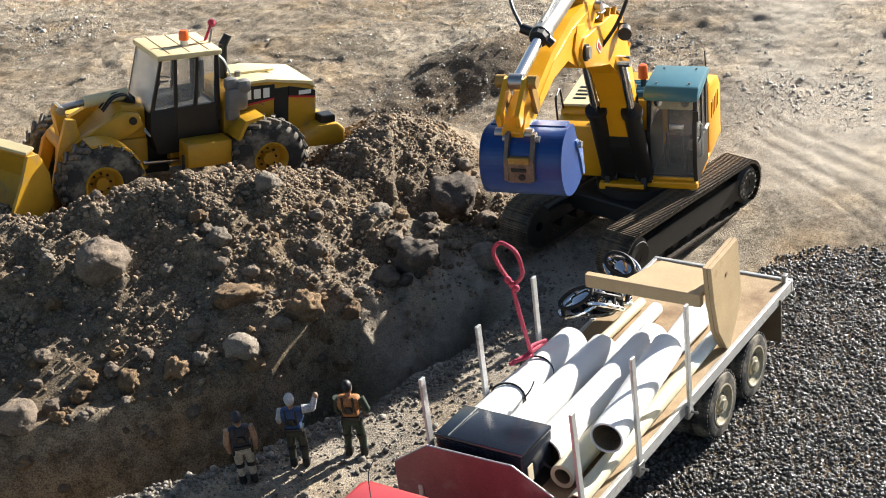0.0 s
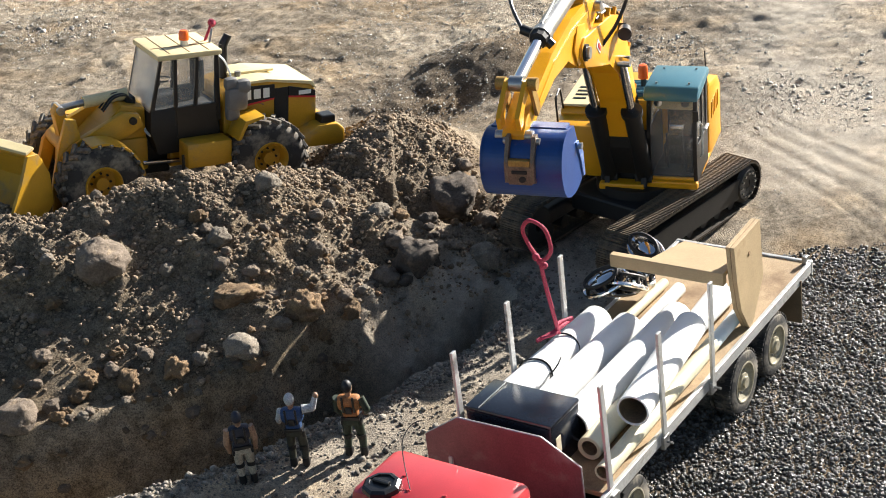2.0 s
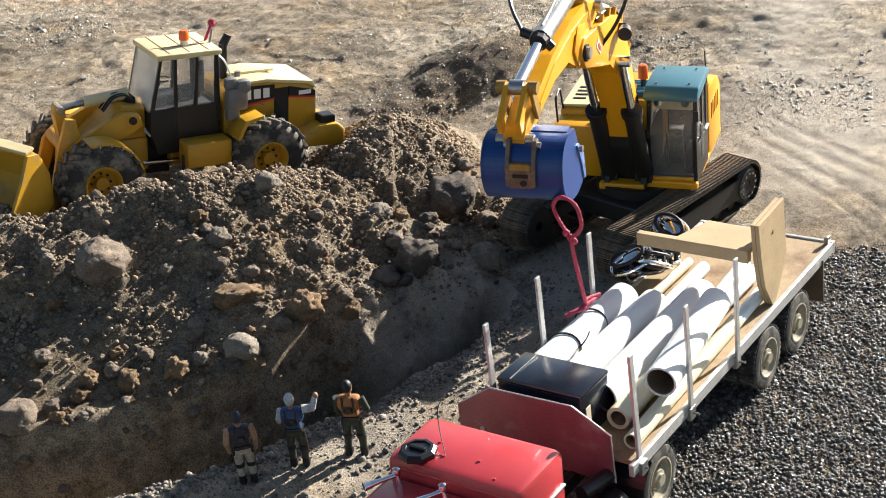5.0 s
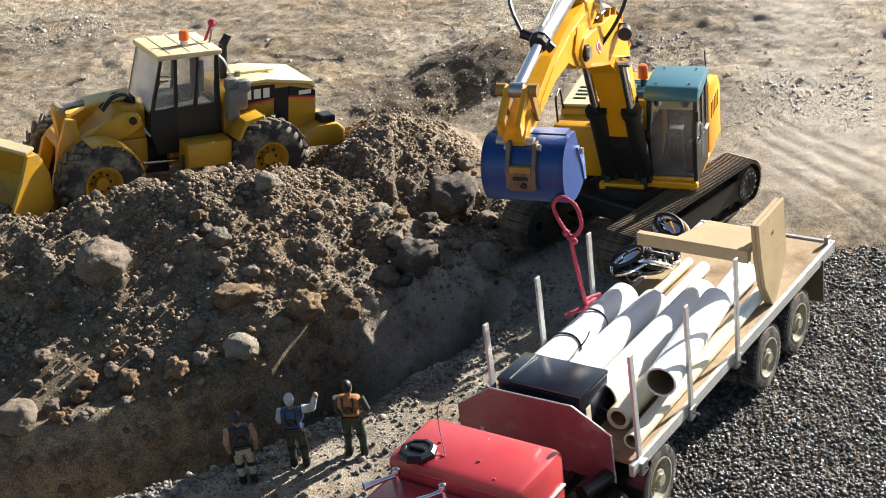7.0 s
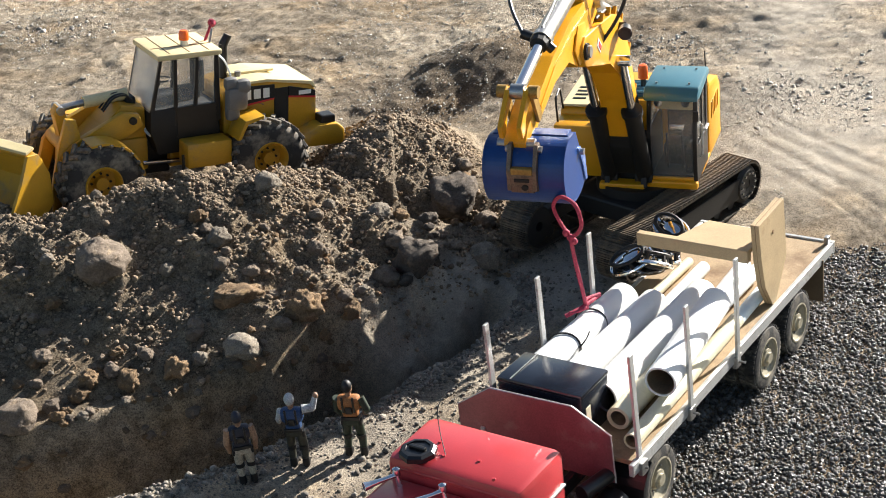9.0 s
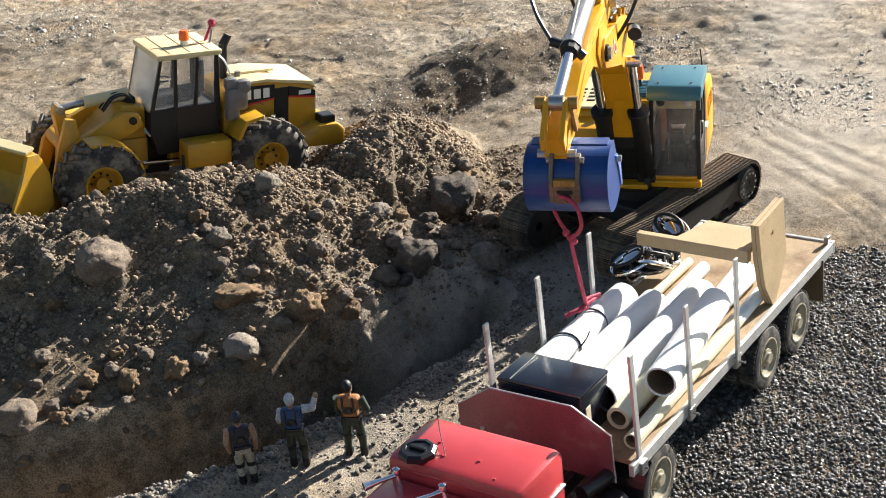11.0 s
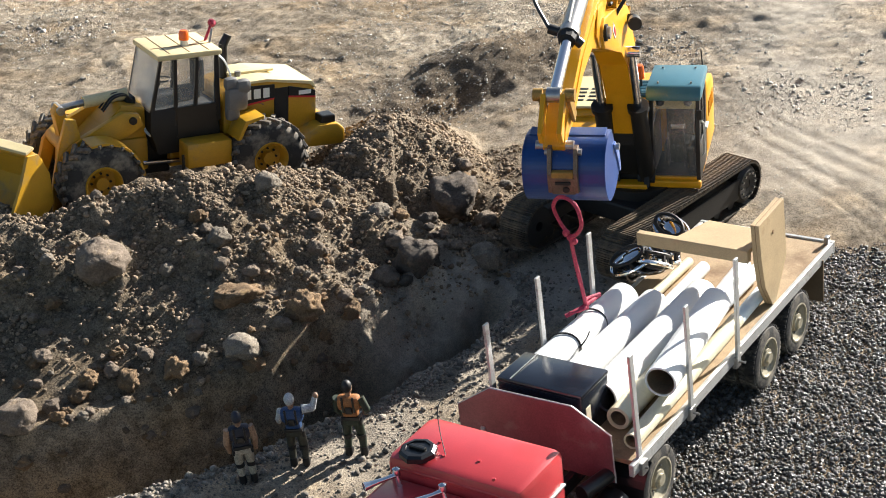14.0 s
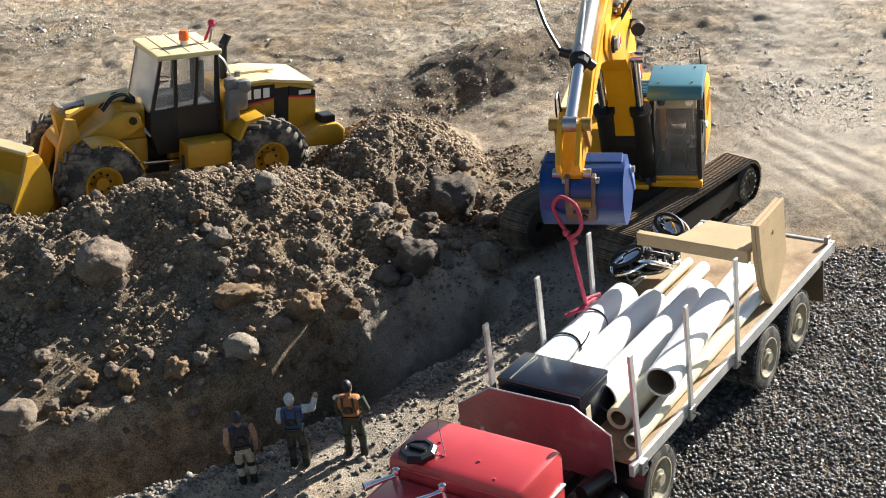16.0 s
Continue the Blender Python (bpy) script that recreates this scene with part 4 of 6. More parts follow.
    g = part("windscreen", plate(ws, y0 + 0.0055, y1 - 0.0055, 0, "y"), GLASS_DARK, c, "dirty clear windscreen, paled for the sky it reflects")
    g.visible_shadow = False
    g = part("door_window", box((0.020, y1 - 0.002, z0 + 0.100), (0.038, 0.0012, 0.078), 0), GLASS_DARK, c)
    g.visible_shadow = False
    g = part("rear_side_window", box((-0.020, y1 - 0.002, z0 + 0.100), (0.030, 0.0012, 0.078), 0), GLASS_DARK, c)
    g.visible_shadow = False
    g = part("inner_side_window", box((0.0035, y0 + 0.002, z0 + 0.115), (0.080, 0.0012, 0.046), 0), GLASS_DARK, c)
    g.visible_shadow = False
    for y in (y0 + 0.016, y1 - 0.016):
        part("work_light", cyl((x0 - 0.018, y, z1 - 0.017), (x0 - 0.006, y, z1 - 0.017), 0.0055, 0.0062, 16), CHROME, c, "small silver work light", smooth=True)
    # added cream strip, its pale colour standing in for sunlight inside the cab
    part("sun_blind", box((x0 - 0.030, (y0 + y1) / 2, z1 - 0.024), (0.002, y1 - y0 - 0.014, 0.026), 0.0006), CREAM, c, "pale strip for the sunlit interior inside the screen")
    part("seat_base", box((-0.006, 0.052, z0 + 0.030), (0.040, 0.042, 0.034), 0.006), SEAT, c, smooth=True)
    part("seat_back", box((-0.028, 0.052, z0 + 0.075), (0.014, 0.042, 0.075), 0.006), SEAT, c, smooth=True)
    part("console", box((0.012, 0.075, z0 + 0.030), (0.05, 0.012, 0.04), 0.003), SEAT, c)
    part("control_lever", cyl((0.022, 0.040, z0 + 0.01), (0.026, 0.040, z0 + 0.07), 0.0016, None, 8), BLACK, c)
    part("control_lever", cyl((0.022, 0.064, z0 + 0.01), (0.026, 0.062, z0 + 0.074), 0.0016, None, 8), BLACK, c)
    part("gauge_cluster", box((0.020, 0.054, z0 + 0.078), (0.008, 0.022, 0.008), 0.002), CHROME, c, "shiny gauge cluster")
    part("mirror", box((x0 + 0.010, y1 + 0.002, z1 - 0.03), (0.003, 0.008, 0.016), 0.001), BLACK, c)
    EXC_PARTS["cab"] = c
    # -- boom: a goose neck, x along, z over --
    top = [(-0.014, 0.010), (0.010, 0.026), (0.09, 0.070), (0.17, 0.108), (0.225, 0.122), (0.257, 0.121), (0.298, 0.102), (0.36, 0.055), (0.412, 0.016), (0.418, 0.0)]
    low = [(0.412, -0.012), (0.385, -0.014), (0.315, 0.020), (0.27, 0.044), (0.215, 0.052), (0.15, 0.038), (0.07, 0.000), (0.010, -0.018), (-0.012, -0.010)]
    b = part("boom", plate(top + low, -0.0195, 0.0195, 0.0016, "y"), EXCA_YELLOW, e, "yellow goose-neck boom", smooth=True)
    # added black cover stands in for the shadow on the boom's lower end
    part("boom_foot", plate([(-0.016, 0.012), (0.008, 0.029), (0.09, 0.073), (0.105, 0.020), (0.07, -0.003), (0.010, -0.021), (-0.014, -0.012)], -0.0208, 0.0208, 0.0012, "y"), MATT_BLACK, b, "black cover painting shade on the boom foot")
    part("foot_pin", cyl((0, -0.032, 0), (0, 0.032, 0), 0.009, None, 20), STEEL, b)
    part("boom_pin", cyl((0.235, -0.036, 0.062), (0.235, 0.036, 0.062), 0.005, None, 20), STEEL, b)
    part("cylinder_bracket", plate([(0.18, 0.106), (0.20, 0.140), (0.225, 0.142), (0.245, 0.116)], -0.012, 0.012, 0.001, "y"), EXCA_YELLOW, b)
    for s in (-1, 1):
        part("boom_cheek", add_lathe(bmesh.new(), [(0.0005, 0.0195 * s), (0.011, 0.0195 * s), (0.011, 0.023 * s), (0.0005, 0.023 * s)], (L_BOOM, 0, 0), "y", 28), MATT_BLACK, b, smooth=True)
        part("knuckle_pin", cyl((L_BOOM, 0.022 * s, 0), (L_BOOM, 0.027 * s, 0), 0.008, None, 16), STEEL, b)
        part("maker_plate", box((0.342, 0.0199 * s, 0.036), (0.022, 0.0012, 0.012), 0.0004), PVC, b, "small pale maker plate")
        part("plate_mark", box((0.341, 0.0207 * s, 0.036), (0.014, 0.0010, 0.006), 0), RED_MARK, b)
    part("work_lamp", cyl((0.255, 0.030, 0.100), (0.266, 0.033, 0.088), 0.0085, 0.0095, 20), BLACK, b, "black round work lamp", smooth=True)
    part("lamp_lens", cyl((0.266, 0.033, 0.088), (0.2668, 0.0332, 0.0872), 0.0082, None, 20), BLACK, b)
    part("lamp_bracket", box((0.248, 0.024, 0.106), (0.012, 0.012, 0.010), 0.001), BLACK, b)
    for s in (-0.010, 0.004, 0.012):
        hose = curve_points([(0.03, s, 0.044), (0.10, s, 0.082), (0.18, s, 0.120), (0.24, s, 0.131), (0.29, s, 0.114), (0.35, s, 0.070)], 10)
        part("hose", add_tube(bmesh.new(), hose, 0.0024, 8), BLACK, b, "black hydraulic hose", smooth=True)
    for x in (0.10, 0.17, 0.235, 0.275, 0.305, 0.335):
        zt = float(np.interp(x, [p[0] for p in top], [p[1] for p in top]))
        part("hose_clamp", box((x, 0.002, zt + 0.005), (0.006, 0.034, 0.012), 0.001), EXCA_YELLOW, b)
    EXC_PARTS["boom"] = b
    # -- stick --
    so = [(-0.098, 0.030), (-0.080, 0.046), (-0.030, 0.053), (0.030, 0.056), (0.120, 0.048), (0.200, 0.030), (0.246, 0.014), (0.258, 0.004), (0.256, -0.010), (0.244, -0.013), (0.200, 0.002), (0.120, 0.016), (0.055, 0.012), (0.018, -0.014), (-0.010, -0.018), (-0.050, 0.006), (-0.096, 0.014)]
    k = part("stick", plate(so, -0.0130, 0.0130, 0.0014, "y"), EXCA_YELLOW, e, "yellow dipper stick", smooth=True)
    for s in (-1, 1):
        rib = [(-0.05, 0.030), (0.03, 0.034), (0.12, 0.030), (0.19, 0.014), (0.19, 0.018), (0.12, 0.036), (0.03, 0.042), (-0.05, 0.038)]
        part("side_rib", plate(rib, s * 0.0137 - 0.0008, s * 0.0137 + 0.0008, 0.0003, "y"), EXCA_YELLOW, k)
        part("knuckle_plate", plate([(-0.022, -0.012), (-0.024, 0.030), (0.012, 0.040), (0.034, 0.016), (0.018, -0.012)], s * 0.0145 - 0.0014, s * 0.0145 + 0.0014, 0.0006, "y"), EXCA_YELLOW, k, smooth=True)
    part("rear_pin", cyl((-0.086, -0.022, 0.030), (-0.086, 0.022, 0.030), 0.007, None, 16), STEEL, k)
    part("tip_pin", cyl((L_STICK, -0.022, 0), (L_STICK, 0.022, 0), 0.0060, None, 16), STEEL, k)
    part("link_pin", cyl((0.207, -0.017, 0.014), (0.207, 0.017, 0.014), 0.0050, None, 16), STEEL, k)
    bar = cyl((-0.048, 0, 0.074), (0.122, 0, 0.068), 0.0112, None, 24)
    add_cyl(bar, (0.112, 0, 0.0684), (0.124, 0, 0.0679), 0.0132, None, 24)
    part("bucket_cylinder", bar, STEEL, k, "grey bucket cylinder", smooth=True)
    part("gland_nut", cyl((0.124, 0, 0.0679), (0.134, 0, 0.0675), 0.0125, 0.0105, 10), MATT_BLACK, k, "black gland nut")
    part("bucket_rod", cyl((0.12, 0, 0.068), (0.224, 0, 0.0535), 0.0072, None, 20), CHROME, k, "bright chrome piston rod", smooth=True)
    part("rod_eye", cyl((0.226, -0.008, 0.0527), (0.226, 0.008, 0.0527), 0.0090, None, 20), STEEL, k, smooth=True)
    part("cylinder_ear", plate([(-0.062, 0.044), (-0.056, 0.082), (-0.040, 0.082), (-0.030, 0.046)], -0.012, 0.012, 0.001, "y"), EXCA_YELLOW, k)
    part("hose_stub", cyl((0.118, -0.011, 0.071), (0.118, -0.024, 0.076), 0.0062, None, 12), BLACK, k, smooth=True)
    part("hose_stub", cyl((0.128, 0.010, 0.066), (0.128, 0.016, 0.060), 0.0060, None, 12), BLACK, k, smooth=True)
    for s in (-1, 1):
        part("rocker_link", plate([(0.200, 0.012), (0.217, 0.053), (0.226, 0.060), (0.234, 0.054), (0.214, 0.008)], s * 0.0162 - 0.0022, s * 0.0162 + 0.0022, 0.0008, "y"), RUSTY_YELLOW, k, "rusty yellow rocker link")
        part("tipping_link", plate([(0.220, 0.057), (0.233, 0.058), (0.272, 0.030), (0.268, 0.014), (0.258, 0.016), (0.250, 0.034), (0.222, 0.046)], s * 0.0110 - 0.0030, s * 0.0110 + 0.0030, 0.0010, "y"), EXCA_YELLOW, k, "scratched yellow tipping link")
        part("link_boss", cyl((0.226, s * 0.013, 0.0527), (0.226, s * 0.024, 0.0527), 0.0076, None, 18), RUSTY_YELLOW, k, "worn brass-coloured pin boss", smooth=True)
        part("hose", add_tube(bmesh.new(), curve_points([(-0.046, s * 0.010, 0.086), (-0.070, s * 0.030, 0.112), (-0.110, s * 0.050, 0.100), (-0.130, s * 0.052, 0.050), (-0.118, s * 0.036, 0.0), (-0.09, s * 0.016, -0.03)], 10), 0.0026, 8), BLACK, k, "black hydraulic hose loop", smooth=True)
    part("hose", add_tube(bmesh.new(), curve_points([(0.116, -0.024, 0.076), (0.075, -0.048, 0.092), (0.020, -0.066, 0.112), (-0.045, -0.066, 0.118), (-0.095, -0.044, 0.092), (-0.110, -0.016, 0.050)], 10), 0.0024, 8), BLACK, k, "black hydraulic hose loop", smooth=True)
    part("grease_line", add_tube(bmesh.new(), curve_points([(-0.03, 0.0, 0.0865), (0.02, -0.004, 0.0850), (0.07, -0.002, 0.0825), (0.112, 0.0, 0.0815)], 6), 0.0014, 6), STEEL, k)
    EXC_PARTS["stick"] = k
    # -- bucket: origin at its pin, x forward, z up when the stick lies at -30 degrees --
    arc = [(-0.052, 0.040), (-0.020, 0.046), (0.006, 0.040), (0.022, 0.022), (0.028, -0.006), (0.022, -0.034), (0.006, -0.056), (-0.022, -0.068), (-0.054, -0.070), (-0.086, -0.062)]
    arc = [(p.x, p.y) for p in curve_points([(x, z, 0) for x, z in arc], 4)]
    inner = [(x + (-0.004 if x > -0.03 else 0), z + (-0.004 if z > 0.01 else 0.004 if z < -0.03 else 0)) for x, z in arc]
    w = part("bucket", plate(arc + inner[::-1], -0.056, 0.056, 0.0006, "y"), BLUE, e, "blue painted digging bucket", smooth=True)
    cheek = arc + [(-0.078, -0.020)]
    for s in (-1, 1):
        part("bucket_side", plate(cheek, s * 0.0565 - 0.0022, s * 0.0565 + 0.0022, 0.0008, "y"), BLUE, w)
        part("side_cutter", plate([(-0.062, 0.010), (-0.052, 0.010), (-0.072, -0.030), (-0.080, -0.062), (-0.090, -0.064), (-0.086, -0.020)], s * 0.059 - 0.002, s * 0.059 + 0.002, 0.0008, "y"), BLUE_WORN, w, "chipped pale side cutter")
        part("cutter_bolt", cyl((-0.062, s * 0.060, 0.000), (-0.062, s * 0.066, 0.000), 0.0055, None, 12), STEEL, w)
        ear = [(-0.010, -0.010), (-0.014, 0.010), (0.004, 0.050), (0.016, 0.050), (0.034, 0.014), (0.036, -0.020), (0.026, -0.024)]
        part("bucket_ear", plate(ear, s * 0.0185 - 0.003, s * 0.0185 + 0.003, 0.0008, "y"), RUSTY, w, "brown worn hitch plate")
        part("ear_bolt", cyl((0.004, s * 0.021, 0.0), (0.004, s * 0.029, 0.0), 0.0065, None, 14), STEEL, w, "bright pin end", smooth=True)
        part("ear_bolt", cyl((0.010, s * 0.021, 0.040), (0.010, s * 0.026, 0.040), 0.0055, None, 14), STEEL, w, smooth=True)
    part("hitch_plate", plate([(0.031, 0.008), (0.035, 0.008), (0.034, -0.024), (0.028, -0.026)], -0.0165, 0.0165, 0.0006, "y"), RUSTY, w, "rusty brown hitch plate")
    part("hitch_bar", box((0.030, 0, 0.012), (0.010, 0.031, 0.012), 0.002), RUSTY_YELLOW, w)
    part("hitch_slot", box((0.0345, 0, -0.002), (0.004, 0.022, 0.006), 0.001), MATT_BLACK, w)
    part("hitch_hook", cyl((0.030, 0.004, -0.014), (0.0365, 0.004, -0.014), 0.005, None, 10), MATT_BLACK, w)
    part("top_stiffener", box((-0.036, 0, 0.0455), (0.022, 0.108, 0.004), 0.001), BLUE, w)
    for y in np.linspace(-0.046, 0.046, 5):
        part("tooth", plate([(-0.084, -0.059), (-0.084, -0.066), (-0.106, -0.058), (-0.105, -0.056)], y - 0.006, y + 0.006, 0.0006, "y"), STEEL, w)
    for o in [w, *w.children]:
        o.data.transform(Matrix.Translation((0.002, 0.011, -0.031)) @ Matrix.Diagonal((0.78, 0.82, 0.72, 1)))
    EXC_PARTS["bucket"] = w
    # -- boom and stick cylinders --
    for s in (-1, 1):
        EXC_PARTS["boom_cyl", s] = piston(e, "boom_cylinder", 0.0125, 0.150, 0.0062, 0.13, MATT_BLACK)
    EXC_PARTS["stick_cyl"] = piston(e, "stick_cylinder", 0.0125, 0.150, 0.0062, 0.14, STEEL)
    return e


RUSTY_YELLOW = material("rusty_yellow_paint", (0.42, 0.24, 0.05), 0.5, 0.2, (0.14, 0.08, 0.045), 0.35, 0.2, 60, 0.12)
RUSTY = material("rusty_brown_steel", (0.22, 0.165, 0.12), 0.5, 0.6, (0.08, 0.06, 0.05), 0.3, 0.25, 60, 0.15)
BLUE_WORN = material("chipped_blue_paint", (0.10, 0.20, 0.52), 0.35, 0.2, (0.55, 0.57, 0.60), 0.35, 0.15, 60, 0.08)
make_excavator()


def link_pose(a, b, offset=0.0):
    """Pose of a link from a towards b, both (x, z) in the arm's plane, its x axis along."""
    d = b - a
    return Matrix.Translation((a.x, BOOM_Y + offset, a.y)) @ Matrix.Rotation(-math.atan2(d.y, d.x), 4, "Y")


def excavator_rows():
    """Pose of every moving part at each row, in the excavator's space."""
    rows = {}
    dense = []
    for (t0, *a), (t1, *b) in zip(EXC_ROWS, EXC_ROWS[1:]):
        n = max(1, round((t1 - t0) / 0.5))
        for i in range(n):
            f = i / n
            dense.append((t0 + f * (t1 - t0), *[p + f * (q - p) for p, q in zip(a, b)]))
    dense.append(EXC_ROWS[-1])
    for t, yaw, bo, st in dense:
        up = swing_pose(yaw)
        tip = BOOM_FOOT + turned((L_BOOM, 0), bo)
        pin = tip + turned((L_STICK, 0), st)
        put = lambda key, m: rows.setdefault(key, []).append((t, up @ m))
        for key in ("house", "cab"):
            rows.setdefault(key, []).append((t, up))
        put("boom", in_plane(BOOM_FOOT, bo))
        put("stick", in_plane(tip, st))
        put("bucket", in_plane(pin, st + 1.0))
        low = Vector((0.046, 0.088))
        high = BOOM_FOOT + turned((0.235, 0.062), bo)
        for s in (-1, 1):
            put(("boom_cyl", s, 0), link_pose(low, high, s * 0.026))
            put(("boom_cyl", s, 1), link_pose(high, high + (high - low), s * 0.026))
        back = BOOM_FOOT + turned((0.215, 0.136), bo)
        end = tip + turned((-0.086, 0.030), st)
        put(("stick_cyl", 0), link_pose(back, end))
        put(("stick_cyl", 1), link_pose(end, end + (end - back)))
    return rows


# ---- wheel loader: x forward, y to its left, z up from the wheels' foot ----
LOADER_POSE = pose(-0.433, 2.292, 0.043, 1.0, -7.2, 208.7)


LUG = {}


def loader_wheel(parent, x, y, s):
    w = new("wheel")
    w.parent = parent
    w.matrix_basis = Matrix.Translation((x, y, 0.058))
    r, wd = 0.063, 0.042
    prof = [(0.026, 0.004), (0.029, wd / 2), (0.050, wd / 2 + 0.002), (r - 0.004, wd / 2 - 0.003), (r - 0.001, wd / 2 - 0.010), (r - 0.001, -wd / 2 + 0.010), (r - 0.004, -wd / 2 + 0.003), (0.050, -wd / 2 - 0.002), (0.029, -wd / 2), (0.026, -0.004)]
    bm = add_lathe(bmesh.new(), prof, (0, 0, 0), "y", 48)
    lugs = []
    for k in range(22):
        a = 2 * math.pi * k / 22
        for e in (-1, 1):
            m = Matrix.Rotation(a + (0.143 if e > 0 else 0), 4, "Y") @ Matrix.Translation((0, e * 0.012, r - 0.0005)) @ Matrix.Rotation(e * 0.55, 4, "Z")
            lugs.append(m)
    part("tyre", bm, RUBBER, w, "dusty deep-lugged rubber tyre", smooth=True)
    for m in lugs:
        if "lug" not in LUG:
            LUG["lug"] = part("tread_lug", box((0, 0, 0), (0.0068, 0.024, 0.0062), 0.001), RUBBER, w)
            ob = LUG["lug"]
        else:
            ob = new("tread_lug", LUG["lug"].data)
            ob.parent = w
        ob.matrix_basis = m
    o = s * wd / 2
    rim = add_lathe(bmesh.new(), [(0.030, o), (0.0285, o + s * 0.003), (0.0255, o), (0.022, o - s * 0.016), (0.010, o - s * 0.018), (0.010, o - s * 0.008), (0.0005, o - s * 0.008), (0.0005, o - s * 0.024), (0.030, o - s * 0.024)], (0, 0, 0), "y", 36, closed=False)
    part("rim", rim, YELLOW, w, "yellow dished rim", smooth=True)
    for k in range(8):
        a = 2 * math.pi * k / 8
        x1, z1 = 0.0150 * math.cos(a), 0.0150 * math.sin(a)
        part("wheel_nut", cyl((x1, o - s * 0.018, z1), (x1, o - s * 0.014, z1), 0.002, None, 6), MATT_BLACK, w)
    return w


def nearer(x):
    return x if x < 0.12 else 0.12 + (x - 0.12) * 0.62


def make_loader():
    t = thing("wheel_loader", "dusty yellow model wheel loader with cream roof behind spoil ridge", "wheel loader", LOADER_POSE)
    XF, XR = 0.146, -0.1315
    for x in (XF, XR):
        for s in (1, -1):
            loader_wheel(t, x, s * 0.080, s)
        part("axle", cyl((x, -0.07, 0.058), (x, 0.07, 0.058), 0.011, None, 16), YELLOW, t)
    # front frame and lift arms
    part("front_frame", box((0.115, 0, 0.075), (0.13, 0.070, 0.055), 0.005), YELLOW, t, smooth=True)
    part("tower", plate([(0.050, 0.060), (0.052, 0.150), (0.090, 0.158), (0.120, 0.125), (0.170, 0.090), (0.170, 0.060)], -0.030, 0.030, 0.003, "y"), YELLOW, t, smooth=True)
    for s in (1, -1):
        arm = [(0.062, 0.128), (0.070, 0.148), (0.095, 0.152), (0.150, 0.130), (0.215, 0.112), (0.240, 0.095), (0.262, 0.040), (0.268, 0.008), (0.250, 0.004), (0.234, 0.040), (0.214, 0.082), (0.150, 0.098), (0.090, 0.112)]
        part("lift_arm", plate([(nearer(x), z) for x, z in arm], s * 0.046 - 0.006, s * 0.046 + 0.006, 0.0016, "y"), YELLOW, t, "yellow lift arm", smooth=True)
        if s > 0:
            part("arm_end", plate([(0.168, 0.150), (0.184, 0.153), (0.196, 0.112), (0.212, 0.040), (0.210, 0.004), (0.186, 0.000), (0.168, 0.050), (0.158, 0.100)], s * 0.0445 - 0.005, s * 0.0445 + 0.005, 0.0016, "y"), YELLOW, t, "upright yellow arm end", smooth=True)
        part("arm_pin", cyl((0.080, s * 0.052, 0.138), (0.080, s * 0.056, 0.138), 0.006, None, 14), MATT_BLACK, t)
        part("arm_pin", cyl((0.198, s * 0.052, 0.060), (0.198, s * 0.056, 0.060), 0.005, None, 14), MATT_BLACK, t)
        fender = [(XF + 0.067 * math.cos(radians(a)), 0.058 + 0.067 * math.sin(radians(a))) for a in range(75, 185, 10)]
        fin = [(XF + 0.0635 * math.cos(radians(a)), 0.058 + 0.0635 * math.sin(radians(a))) for a in range(175, 65, -10)]
        part("front_fender", plate(fender + fin, s * 0.080 - 0.021, s * 0.080 + 0.021, 0, "y"), YELLOW, t, "dusty yellow fender", smooth=True)
        part("lift_cylinder", cyl((0.075, s * 0.034, 0.075), (0.165, s * 0.034, 0.095), 0.0085, None, 16), YELLOW, t, smooth=True)
        part("lift_rod", cyl((0.165, s * 0.034, 0.095), (0.175, s * 0.034, 0.097), 0.0045, None, 12), CHROME, t)
    part("arm_cross_tube", cyl((0.178, -0.045, 0.100), (0.178, 0.045, 0.100), 0.012, None, 20), YELLOW, t, smooth=True)
    crank = [(0.252, 0.158), (0.262, 0.162), (0.268, 0.150), (0.258, 0.100), (0.262, 0.055), (0.250, 0.050), (0.240, 0.085), (0.238, 0.110)]
    part("bell_crank", plate([(x - 0.078, z) for x, z in crank], -0.010, 0.010, 0.0016, "y"), YELLOW, t, "upright yellow bell crank", smooth=True)
    part("crank_pin", cyl((0.180, -0.016, 0.155), (0.180, 0.016, 0.155), 0.0065, None, 16), STEEL, t, smooth=True)
    part("tilt_cylinder", cyl((0.070, 0, 0.166), (0.140, 0, 0.160), 0.0095, None, 20), CREAM, t, "cream tilt cylinder", smooth=True)
    part("tilt_rod", cyl((0.140, 0, 0.160), (0.180, 0, 0.155), 0.0055, None, 14), STEEL, t, "steel tilt rod", smooth=True)
    part("tilt_mount", box((0.068, 0, 0.156), (0.016, 0.028, 0.014), 0.003), MATT_BLACK, t)
    for dy in (-0.008, 0.002, 0.010):
        hose = curve_points([(0.066, dy + 0.010, 0.158), (0.080, dy + 0.012, 0.170), (0.100, dy + 0.014, 0.168), (0.118, dy + 0.016, 0.150)], 8)
        part("hose", add_tube(bmesh.new(), hose, 0.0017, 8), BLACK, t, "black hydraulic hose", smooth=True)
    # bucket
    shell = [(0.254, 0.110), (0.239, 0.108), (0.226, 0.085), (0.222, 0.045), (0.232, 0.012), (0.264, -0.004), (0.349, -0.006), (0.349, -0.001), (0.267, 0.002), (0.240, 0.016), (0.230, 0.046), (0.234, 0.082), (0.244, 0.102), (0.254, 0.104)]
    part("bucket", plate(shell, -0.112, 0.112, 0.0008, "y"), YELLOW, t, "yellow loading bucket", smooth=True)
